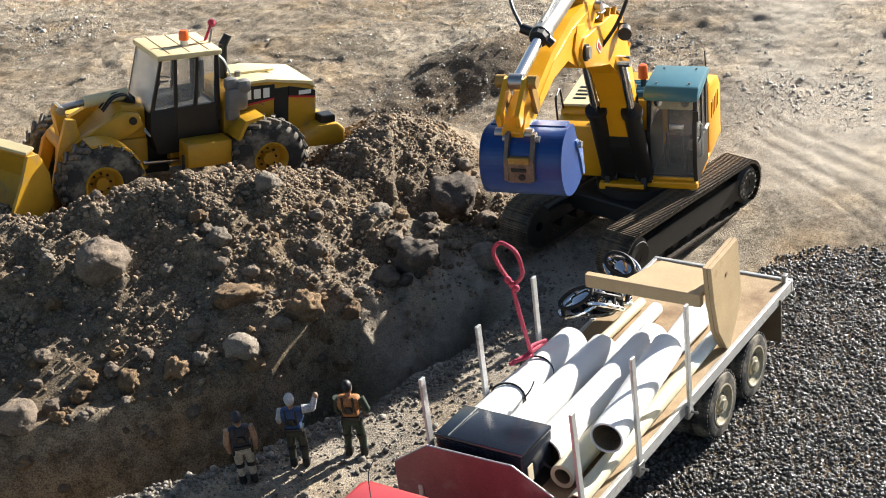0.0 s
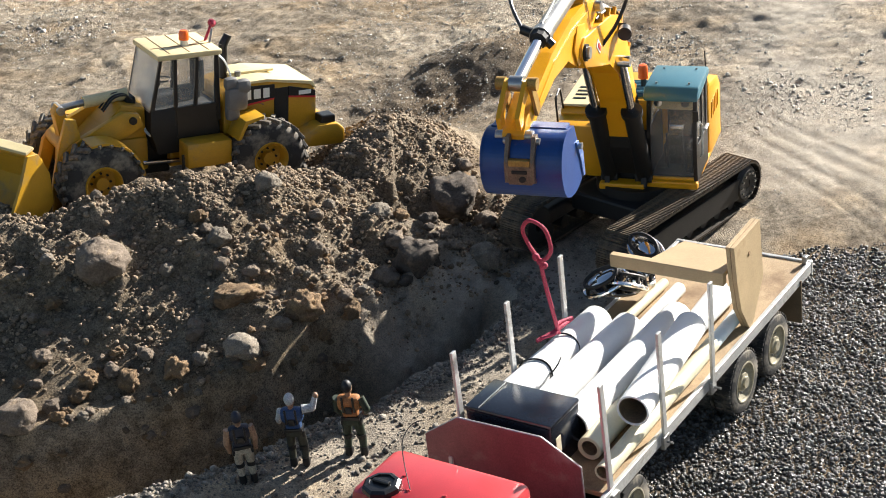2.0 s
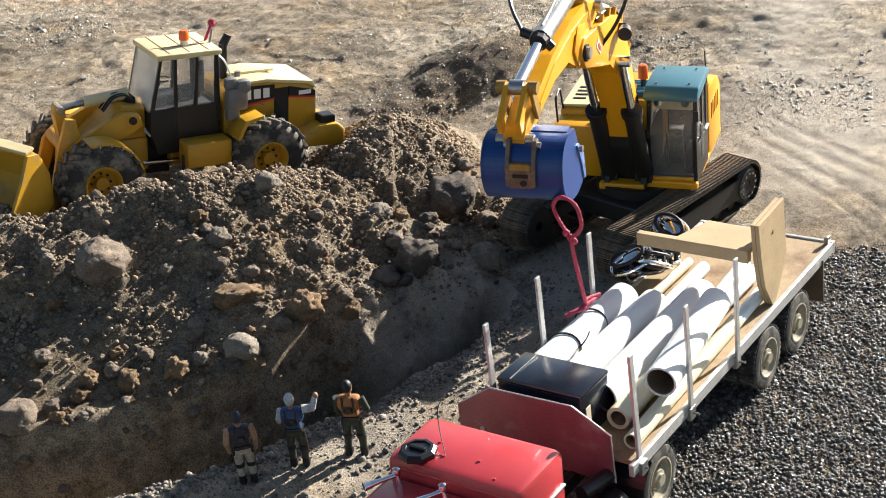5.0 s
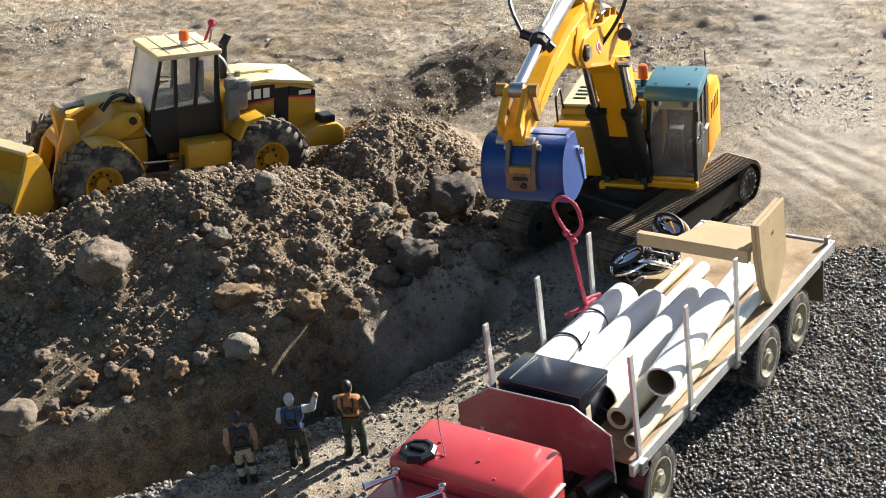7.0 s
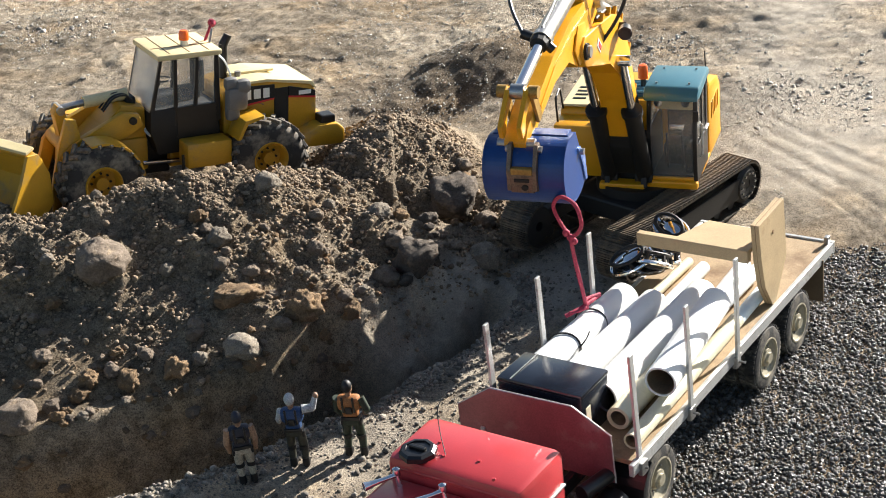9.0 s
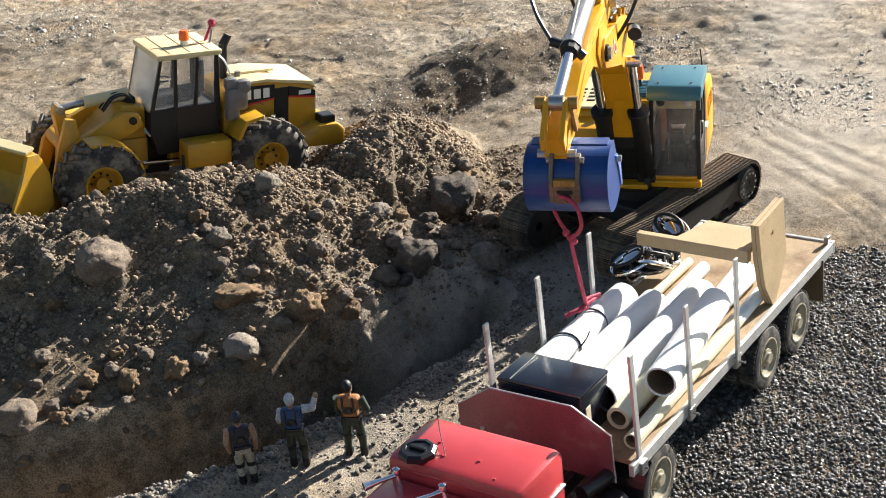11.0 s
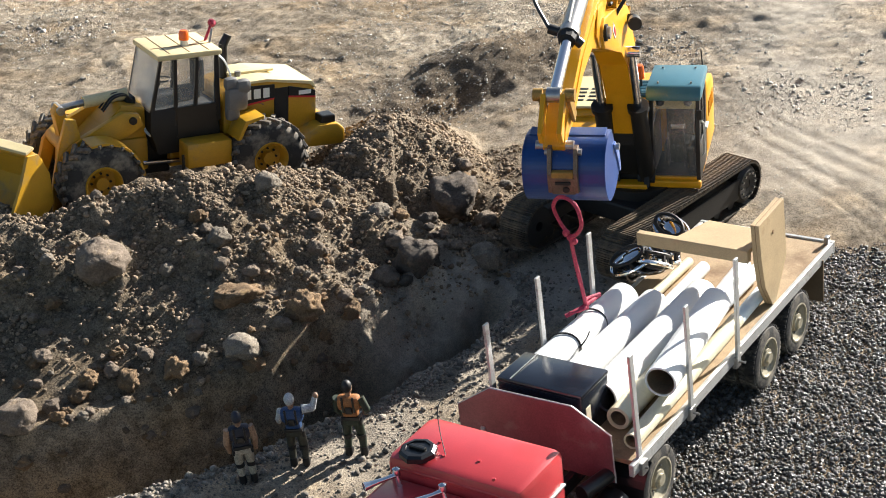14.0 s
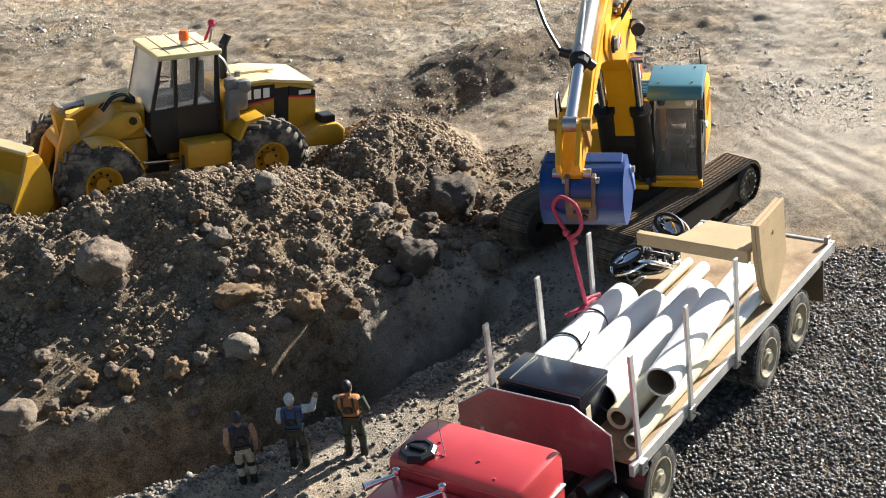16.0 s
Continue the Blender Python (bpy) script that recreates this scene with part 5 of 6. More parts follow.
    for s in (1, -1):
        part("bucket_side", plate([(0.254, 0.108), (0.234, 0.100), (0.223, 0.060), (0.232, 0.010), (0.264, -0.004), (0.349, -0.004), (0.324, 0.030), (0.279, 0.075)], s * 0.113 - 0.0025, s * 0.113 + 0.0025, 0.0008, "y"), YELLOW, t)
    # cream on this rim stands in for sun on yellow paint
    part("spill_guard", box((0.246, 0, 0.112), (0.018, 0.228, 0.005), 0.001), CREAM, t, "bucket rim painted cream as if sunlit")
    for y in (-0.046, -0.012, 0.012, 0.046):
        part("bucket_bracket", plate([(0.209, 0.020), (0.207, 0.075), (0.226, 0.090), (0.226, 0.010)], y - 0.004, y + 0.004, 0.0008, "y"), YELLOW, t)
    for o in t.children:
        if o.name.split(".")[0] in ("bucket", "bucket_side", "spill_guard", "bucket_bracket"):
            o.data.transform(Matrix.Translation((0.216, 0.084, 0.044)) @ Matrix.Rotation(radians(30), 4, "Z") @ Matrix.Rotation(radians(16), 4, "Y") @ Matrix.Translation((-0.222, -0.112, -0.012)))
    # articulation and rear frame
    part("hitch", box((0.035, 0, 0.065), (0.05, 0.045, 0.06), 0.004), MATT_BLACK, t)
    part("rear_frame", box((-0.110, 0, 0.070), (0.25, 0.066, 0.050), 0.004), YELLOW, t)
    part("steering_rod", cyl((0.06, 0.034, 0.060), (-0.01, 0.040, 0.058), 0.004, None, 12), CHROME, t)
    for s in (1, -1):
        part("side_tank", box((-0.032, s * 0.068, 0.078), (0.075, 0.040, 0.040), 0.003), YELLOW, t, "yellow side tank", smooth=True)
        part("step", box((0.002, s * 0.078, 0.040), (0.026, 0.026, 0.004), 0.001), MATT_BLACK, t)
        part("step_strap", box((0.012, s * 0.084, 0.060), (0.004, 0.004, 0.045), 0.0008), MATT_BLACK, t)
        part("mudguard_strut", cyl((-0.070, s * 0.088, 0.060), (-0.092, s * 0.088, 0.125), 0.0028, None, 10), BLACK, t)
        rf = [(-0.074, 0.098), (-0.088, 0.128), (-0.120, 0.134), (-0.120, 0.129), (-0.092, 0.123), (-0.080, 0.098)]
        part("rear_fender", plate(rf, s * 0.078 - 0.022, s * 0.078 + 0.022, 0.0006, "y"), YELLOW, t, smooth=True)
    # cab
    part("cab_base", plate([(0.040, 0.075), (0.052, 0.115), (0.050, 0.150), (-0.060, 0.150), (-0.066, 0.098), (-0.02, 0.075)], -0.052, 0.052, 0.003, "y"), MATT_BLACK, t, "black lower cab", smooth=True)
    XC0, XC1, ZR = 0.030, -0.062, 0.228
    for s in (1, -1):
        y = s * 0.0495
        part("front_post", plate([(0.050, 0.148), (0.033, ZR), (0.028, ZR), (0.044, 0.148)], y - 0.0025, y + 0.0025, 0.0006, "y"), BLACK, t, "black cab post")
        part("door_post", plate([(0.012, 0.120), (0.010, ZR), (0.005, ZR), (0.006, 0.120)], y - 0.0028, y + 0.0028, 0.0006, "y"), BLACK, t)
        part("middle_post", plate([(-0.020, 0.120), (-0.026, ZR), (-0.031, ZR), (-0.026, 0.120)], y - 0.0028, y + 0.0028, 0.0006, "y"), BLACK, t)
        part("rear_post", plate([(-0.056, 0.120), (-0.058, ZR), (-0.064, ZR), (-0.066, 0.120)], y - 0.0028, y + 0.0028, 0.0006, "y"), BLACK, t)
        g = part("door_glass", plate([(0.043, 0.150), (0.030, ZR - 0.002), (0.012, ZR - 0.002), (0.010, 0.150)], y - 0.0006, y + 0.0006, 0, "y"), GLASS, t)
        g.visible_shadow = False
        g = part("side_glass", plate([(0.004, 0.150), (0.004, ZR - 0.002), (-0.026, ZR - 0.002), (-0.021, 0.150)], y - 0.0006, y + 0.0006, 0, "y"), GLASS, t)
        g.visible_shadow = False
        g = part("side_glass", plate([(-0.028, 0.150), (-0.032, ZR - 0.002), (-0.057, ZR - 0.002), (-0.057, 0.150)], y - 0.0006, y + 0.0006, 0, "y"), GLASS, t)
        g.visible_shadow = False
        part("door_panel", plate([(0.008, 0.100), (0.008, 0.150), (-0.058, 0.150), (-0.062, 0.100)], y - 0.004, y + 0.004, 0.001, "y"), BLACK, t)
    g = part("windscreen", plate([(0.0505, 0.145), (0.0335, ZR - 0.002), (0.0318, ZR - 0.002), (0.0488, 0.145)], -0.047, 0.047, 0, "y"), GLASS_HAZY, t, "hazy sunlit plastic windscreen")
    g.visible_shadow = False
    g = part("rear_glass", plate([(-0.062, 0.150), (-0.060, ZR - 0.002), (-0.0612, ZR - 0.002), (-0.0632, 0.150)], -0.047, 0.047, 0, "y"), GLASS, t)
    g.visible_shadow = False
    roof = part("roof", box((-0.016, 0, ZR + 0.004), (0.108, 0.112, 0.010), 0.004), CREAM, t, "cream cab roof with dark seams", smooth=True)
    for x in (-0.048, -0.016, 0.016):
        part("roof_seam", box((x, 0, ZR + 0.0092), (0.0012, 0.104, 0.0012), 0), PLY_EDGE, roof)
    part("roof_seam", box((-0.016, 0.016, ZR + 0.0092), (0.100, 0.0012, 0.0012), 0), PLY_EDGE, roof)
    part("beacon_base", cyl((-0.022, 0.014, ZR + 0.008), (-0.022, 0.014, ZR + 0.018), 0.0065, None, 16), ALUMINIUM, t, smooth=True)
    part("beacon", add_lathe(bmesh.new(), [(0.0005, 0.034), (0.006, 0.033), (0.0078, 0.029), (0.0080, 0.018), (0.0005, 0.018)], (-0.022, 0.014, ZR), "z", 20), ORANGE, t, "orange warning beacon", smooth=True)
    part("seat", box((-0.030, 0, 0.155), (0.034, 0.040, 0.020), 0.006), SEAT, t, smooth=True)
    part("seat_back", box((-0.048, 0, 0.185), (0.012, 0.040, 0.055), 0.005), SEAT, t, smooth=True)
    part("steering_column", cyl((0.030, 0, 0.150), (0.014, 0, 0.180), 0.003, None, 8), BLACK, t)
    part("steering_wheel", add_lathe(bmesh.new(), [(0.013, 0.0), (0.0145, 0.0014), (0.016, 0.0), (0.0145, -0.0014)], (0.012, 0, 0.182), "z", 20), BLACK, t)
    part("torn_strip", add_tube(bmesh.new(), curve_points([(0.053, 0.010, 0.122), (0.053, 0.022, 0.118), (0.052, 0.034, 0.110), (0.050, 0.046, 0.108)], 6), 0.0026, 6), PVC, t, "torn white strip")
    # hood
    hood = [(-0.072, 0.085), (-0.072, 0.1640), (-0.100, 0.1720), (-0.1480, 0.1720), (-0.226, 0.1600), (-0.236, 0.1480), (-0.238, 0.085)]
    part("hood", plate(hood, -0.048, 0.048, 0.004, "y"), YELLOW, t, "yellow engine hood", smooth=True)
    part("hood_top", plate([(-0.100, 0.1715), (-0.1480, 0.1720), (-0.224, 0.1605), (-0.232, 0.1520), (-0.236, 0.1520), (-0.228, 0.1650), (-0.1480, 0.1765), (-0.100, 0.1760)], -0.050, 0.050, 0.001, "y"), CREAM, t, "cream hood top", smooth=True)
    part("hood_ridge", box((-0.1380, 0.0, 0.1780), (0.08, 0.018, 0.005), 0.002), CREAM, t, smooth=True)
    part("intake_cap", cyl((-0.112, 0.014, 0.1750), (-0.112, 0.014, 0.1840), 0.005, None, 14), GREY_PLASTIC, t)
    for s in (1, -1):
        y = s * 0.0488
        part("black_band", box((-0.1730, y, 0.1180), (0.025, 0.0022, 0.082), 0.0005), MATT_BLACK, t, "black vertical band")
        part("black_badge", plate([(-0.104, 0.1380), (-0.104, 0.1680), (-0.1610, 0.1660), (-0.1610, 0.1440)], y - 0.0012, y + 0.0012, 0.0003, "y"), MATT_BLACK, t, "black badge field")
        part("black_badge", plate([(-0.1860, 0.1440), (-0.1860, 0.1600), (-0.234, 0.1480), (-0.234, 0.1380)], y - 0.0012, y + 0.0012, 0.0003, "y"), MATT_BLACK, t)
        part("red_line", plate([(-0.104, 0.1350), (-0.104, 0.1380), (-0.1600, 0.1440), (-0.1600, 0.1410)], y - 0.0012, y + 0.0012, 0, "y"), RED_MARK, t)
        part("red_line", plate([(-0.1860, 0.1410), (-0.1860, 0.1440), (-0.234, 0.1380), (-0.234, 0.1350)], y - 0.0012, y + 0.0012, 0, "y"), RED_MARK, t)
        for x, wd in ((-0.114, 0.011), (-0.130, 0.012), (-0.146, 0.011)):
            part("white_mark", box((x, s * 0.0505, 0.1540), (wd, 0.0012, 0.016), 0.001), WHITE_MARK, t, "white block mark")
        part("white_mark", box((-0.2145, s * 0.0505, 0.1470), (0.022, 0.0012, 0.007), 0.0006), WHITE_MARK, t)
        part("side_arc", add_tube(bmesh.new(), [(-0.125 + 0.034 * math.cos(radians(a)), y, 0.098 + 0.042 * math.sin(radians(a))) for a in range(30, 130, 10)], 0.0012, 6), PLY_EDGE, t)
    part("exhaust", cyl((-0.096, -0.006, 0.170), (-0.096, -0.006, 0.226), 0.0072, None, 16), BLACK, t, "black exhaust stack", smooth=True)
    part("exhaust_tip", cyl((-0.096, -0.006, 0.224), (-0.105, -0.006, 0.240), 0.0078, 0.0068, 16), BLACK, t, smooth=True)
    can = bmesh.new()
    for c, s in (((-0.086, 0.068, 0.158), (0.036, 0.024, 0.040)), ((-0.096, 0.072, 0.178), (0.026, 0.020, 0.024)), ((-0.078, 0.066, 0.182), (0.024, 0.018, 0.022)), ((-0.080, 0.066, 0.136), (0.024, 0.018, 0.030))):
        add_box(can, c, s, 0.009)
    part("air_cleaner", can, GREY_PLASTIC, t, "grey rounded air cleaner on the cab side", smooth=True)
    part("mast", cyl((-0.062, 0.0, 0.234), (-0.072, 0.004, 0.262), 0.0022, None, 8), ROPE, t)
    part("mast", cyl((-0.064, 0.014, 0.234), (-0.071, 0.010, 0.258), 0.0018, None, 8), STEEL, t)
    part("mast_clip", add_lathe(bmesh.new(), [(0.0005, -0.006), (0.006, -0.003), (0.006, 0.003), (0.0005, 0.006)], (-0.073, 0.006, 0.266), "y", 12), ROPE, t, "dull red clip")
    part("grab_wire", add_tube(bmesh.new(), curve_points([(-0.066, 0.030, 0.226), (-0.080, 0.034, 0.212), (-0.086, 0.040, 0.196), (-0.088, 0.044, 0.184)], 6), 0.0016, 6), PVC, t)
    # counterweight
    cw = [(-0.195, 0.060), (-0.195, 0.082), (-0.228, 0.096), (-0.262, 0.096), (-0.276, 0.084), (-0.274, 0.058)]
    part("counterweight", plate(cw, -0.078, 0.078, 0.005, "y"), YELLOW, t, smooth=True)
    part("tail_lamp", box((-0.248, 0.058, 0.101), (0.026, 0.026, 0.016), 0.003), BLACK, t, "black tail lamp block")
    part("tail_lamp", box((-0.248, -0.058, 0.101), (0.026, 0.026, 0.016), 0.003), BLACK, t)
    return t


GLASS_HAZY = material("hazy_clear_plastic", (0.82, 0.80, 0.74), 0.3, 0.0, DUST, 0.15, 0.05, 60, 0.0, alpha=0.5)
make_loader()


# ---- toy figures: each one plain mesh ----
def limb(bm, pts, radii, seg=12):
    for a, b, r, q in zip(pts, pts[1:], radii, radii[1:]):
        add_cyl(bm, a, b, r, q, seg)
        bmesh.ops.create_icosphere(bm, subdivisions=2, radius=q * 1.02, matrix=Matrix.Translation(b))


def make_figure(m, label, tops, legs, skin, hair, arms, shoulder, left_arm, right_arm, stance=0.010):
    bm = bmesh.new()
    def paint(i, fn):
        before = set(bm.faces)
        fn()
        for f in bm.faces:
            if f not in before:
                f.material_index = i
    def leg(s):
        limb(bm, [(s * 0.0075, 0, 0.048), (s * (0.006 + stance * 0.6), 0.002, 0.027), (s * (0.004 + stance), -0.002, 0.006)], [0.0072, 0.0058, 0.0046])
    def boot(s):
        add_box(bm, (s * (0.004 + stance), 0.003, 0.004), (0.0085, 0.017, 0.008), 0.003)
        add_cyl(bm, (s * (0.004 + stance), -0.002, 0.004), (s * (0.0045 + stance * 0.9), -0.001, 0.014), 0.0056, 0.0054, 12)
    paint(0, lambda: [leg(-1), leg(1), add_box(bm, (0, 0, 0.050), (0.024, 0.014, 0.012), 0.004)])
    paint(3, lambda: [boot(-1), boot(1)])
    def torso():
        add_box(bm, (0, 0, 0.061), (0.023, 0.013, 0.016), 0.005)
        add_box(bm, (0, 0, 0.074), (shoulder, 0.016, 0.019), 0.006)
        add_box(bm, (0, 0, 0.0555), (0.0245, 0.0145, 0.003), 0.001)
    paint(1, torso)
    if left_arm:
        paint(4, lambda: limb(bm, left_arm, [0.0056, 0.0048, 0.0036]))
        paint(2, lambda: bmesh.ops.create_icosphere(bm, subdivisions=2, radius=0.0042, matrix=Matrix.Translation(left_arm[-1])))
    if right_arm:
        paint(4, lambda: limb(bm, right_arm, [0.0056, 0.0048, 0.0036]))
        paint(2, lambda: bmesh.ops.create_icosphere(bm, subdivisions=2, radius=0.0042, matrix=Matrix.Translation(right_arm[-1])))
    def head():
        add_cyl(bm, (0, 0, 0.080), (0, 0.001, 0.088), 0.0042, 0.0040, 12)
        bmesh.ops.create_icosphere(bm, subdivisions=3, radius=0.0078, matrix=Matrix.Translation((0, 0.001, 0.0935)) @ Matrix.Diagonal((0.86, 1.0, 1.14, 1)))
    paint(2, head)
    paint(5, lambda: bmesh.ops.create_icosphere(bm, subdivisions=3, radius=0.0081, matrix=Matrix.Translation((0, -0.0006, 0.0955)) @ Matrix.Diagonal((0.9, 0.98, 0.98, 1))))
    def kit():
        for s in (-1, 1):
            add_box(bm, (s * 0.0075, -0.0075, 0.074), (0.0032, 0.0026, 0.020), 0.0008)
            add_box(bm, (s * 0.0125, -0.001, 0.0485), (0.0050, 0.0090, 0.0080), 0.0015)
            add_cyl(bm, (s * (0.0055 + stance * 0.55), 0.001, 0.026), (s * (0.0056 + stance * 0.6), 0.001, 0.031), 0.0068, 0.0070, 12)
        add_box(bm, (0, 0, 0.0550), (0.0262, 0.0162, 0.0045), 0.0012)
        add_box(bm, (0, -0.0080, 0.067), (0.0100, 0.0040, 0.0090), 0.0014)
    paint(3, kit)
    ob = part("toy_figure", bm, [legs, tops, skin, BLACK, arms, hair], None, smooth=True)
    ob.matrix_world = m
    return tagged(ob, label, "toy figure", "toy figures by the trench")


def plain(name, c, r=0.55):
    return material(name, c, r, 0.0, None, 0, 0.25, 120, 0.05, 500)


SKIN, CAMO, NAVY = plain("toy_tan_plastic", (0.42, 0.24, 0.14)), plain("toy_dark_camouflage", (0.045, 0.045, 0.03)), plain("toy_navy_plastic", (0.018, 0.022, 0.04))
KHAKI, SKYBLUE, OLIVE = plain("toy_khaki_plastic", (0.42, 0.37, 0.28)), plain("toy_blue_plastic", (0.022, 0.07, 0.19)), plain("toy_olive_plastic", (0.025, 0.04, 0.022))
TAN_VEST, PALE, DARKHAIR = plain("toy_orange_brown", (0.42, 0.17, 0.05)), plain("toy_pale_sleeve", (0.55, 0.56, 0.56)), plain("toy_dark_hair", (0.012, 0.011, 0.012))


def figures():
    def at(x, y, yaw, s, lx=0):
        return pose(x, y, ground_at(x, y) - 0.001, lx, -3.0, yaw) @ Matrix.Diagonal((0.84 * s, 0.9 * s, s, 1))
    down_l = [(-0.0155, 0, 0.080), (-0.020, -0.002, 0.063), (-0.018, 0.005, 0.048)]
    down_r = [(0.0155, 0, 0.080), (0.0195, -0.002, 0.063), (0.018, 0.005, 0.047)]
    make_figure(at(-0.250, 1.516, 10, 1.0), "toy figure with dark vest and pale trousers at the trench", NAVY, KHAKI, SKIN, NAVY, SKIN, 0.031, down_l, down_r, 0.004)
    raised = [(0.015, 0, 0.081), (0.029, 0.006, 0.079), (0.035, 0.010, 0.093)]
    bent = [(-0.015, 0, 0.079), (-0.021, 0.004, 0.066), (-0.024, 0.012, 0.058)]
    make_figure(at(-0.190, 1.548, -8, 1.02), "bald toy figure in blue top raising one arm", SKYBLUE, CAMO, SKIN, PALE, PALE, 0.032, bent, raised, 0.005)
    hip = [(0.0165, 0, 0.080), (0.024, -0.002, 0.066), (0.018, 0.008, 0.056)]
    fl = [(-0.0165, 0, 0.080), (-0.020, 0.003, 0.064), (-0.016, 0.010, 0.052)]
    make_figure(at(-0.122, 1.570, -12, 1.06), "dark-haired toy figure with orange-brown vest and green trousers", TAN_VEST, OLIVE, SKIN, DARKHAIR, OLIVE, 0.033, fl, hip, 0.007)


figures()


# ---- stones, clods and gravel ----
def stone_material(name, color, rough, spread, island, dirt, scale=60.0, fine=380.0):
    return material(name, color, rough, 0.0, dirt, 0.3, 0.25, scale, 0.8, fine, spread=spread, island=island, bump_size=0.004)


ROCK_EARTH = stone_material("earthy_rock", (0.25, 0.195, 0.145), 0.95, 0.25, False, (0.38, 0.28, 0.17), 2.4, 11.0)
ROCK_BROWN = stone_material("brown_clay_clod", (0.27, 0.175, 0.095), 0.95, 0.25, False, (0.36, 0.24, 0.11), 2.4, 11.0)
# darker copy of the earthy rock, the excavator's shade put into its colour
ROCK_SHADED = stone_material("shaded_rock", (0.105, 0.082, 0.062), 0.9, 0.2, False, (0.20, 0.15, 0.10), 2.4, 11.0)
ROCK_GREY = stone_material("grey_rock", (0.26, 0.22, 0.17), 0.9, 0.25, False, (0.34, 0.27, 0.18), 2.4, 11.0)
CRUMB = stone_material("crumbled_earth", (0.30, 0.225, 0.15), 0.95, 0.5, True, (0.44, 0.33, 0.20))
GREY_CRUMB = stone_material("grey_crumbled_clay", (0.27, 0.24, 0.20), 0.9, 0.5, True, (0.36, 0.29, 0.20))
PALE_STONE = stone_material("pale_stones", (0.60, 0.56, 0.49), 0.8, 0.4, True, (0.25, 0.21, 0.16))
GRAVEL = stone_material("dark_gravel", (0.165, 0.158, 0.147), 0.30, 0.95, True, (0.17, 0.15, 0.125))


def rock_mesh(name, seed, mat, detail=4, lump=0.30, flat=0.78):
    rng = random.Random(seed)
    bm = bmesh.new()
    bmesh.ops.create_icosphere(bm, subdivisions=detail, radius=1.0)
    off = Vector((rng.uniform(0, 50), rng.uniform(0, 50), rng.uniform(0, 50)))
    cuts = [(Vector((rng.gauss(0, 1), rng.gauss(0, 1), rng.gauss(0, 1))).normalized(), rng.uniform(0.72, 0.95)) for _ in range(5)]
    for v in bm.verts:
        p = v.co.copy()
        for n, d in cuts:
            over = p.dot(n) - d
            if over > 0:
                p -= n * over * 0.75
        p *= 1 + lump * noise.noise(v.co * 1.3 + off) + 0.4 * lump * noise.noise(v.co * 3.4 + off) + 0.30 * lump * noise.noise(v.co * 8 + off) + 0.24 * lump * noise.noise(v.co * 17 + off)
        v.co = (p.x, p.y, p.z * flat)
    me = bpy.data.meshes.new(name)
    bm.to_mesh(me)
    bm.free()
    me.materials.append(mat)
    me.shade_smooth()
    return me


ROCKS = {k: [rock_mesh("rock", 10 * i + s, m, 4, l) for s in range(3)] for i, (k, m, l) in enumerate((("earth", ROCK_EARTH, 0.3), ("brown", ROCK_BROWN, 0.5), ("grey", ROCK_GREY, 0.3), ("dark", ROCK_SHADED, 0.3)))}
rng = random.Random(5)


def put_rock(x, y, r, kind, label, group, sink=0.35, name="rock", squash=1.0):
    ob = new(name, ROCKS[kind][rng.randrange(3)])
    z = ground_at(x, y) + r * (0.78 - sink) * squash * 0.8
    ob.matrix_world = pose(x, y, z, rng.uniform(-25, 25), rng.uniform(-25, 25), rng.uniform(0, 360)) @ Matrix.Diagonal((r * rng.uniform(0.92, 1.1), r * rng.uniform(0.88, 1.05), r * rng.uniform(0.9, 1.1) * squash, 1))
    return tagged(ob, label, "rock", group)


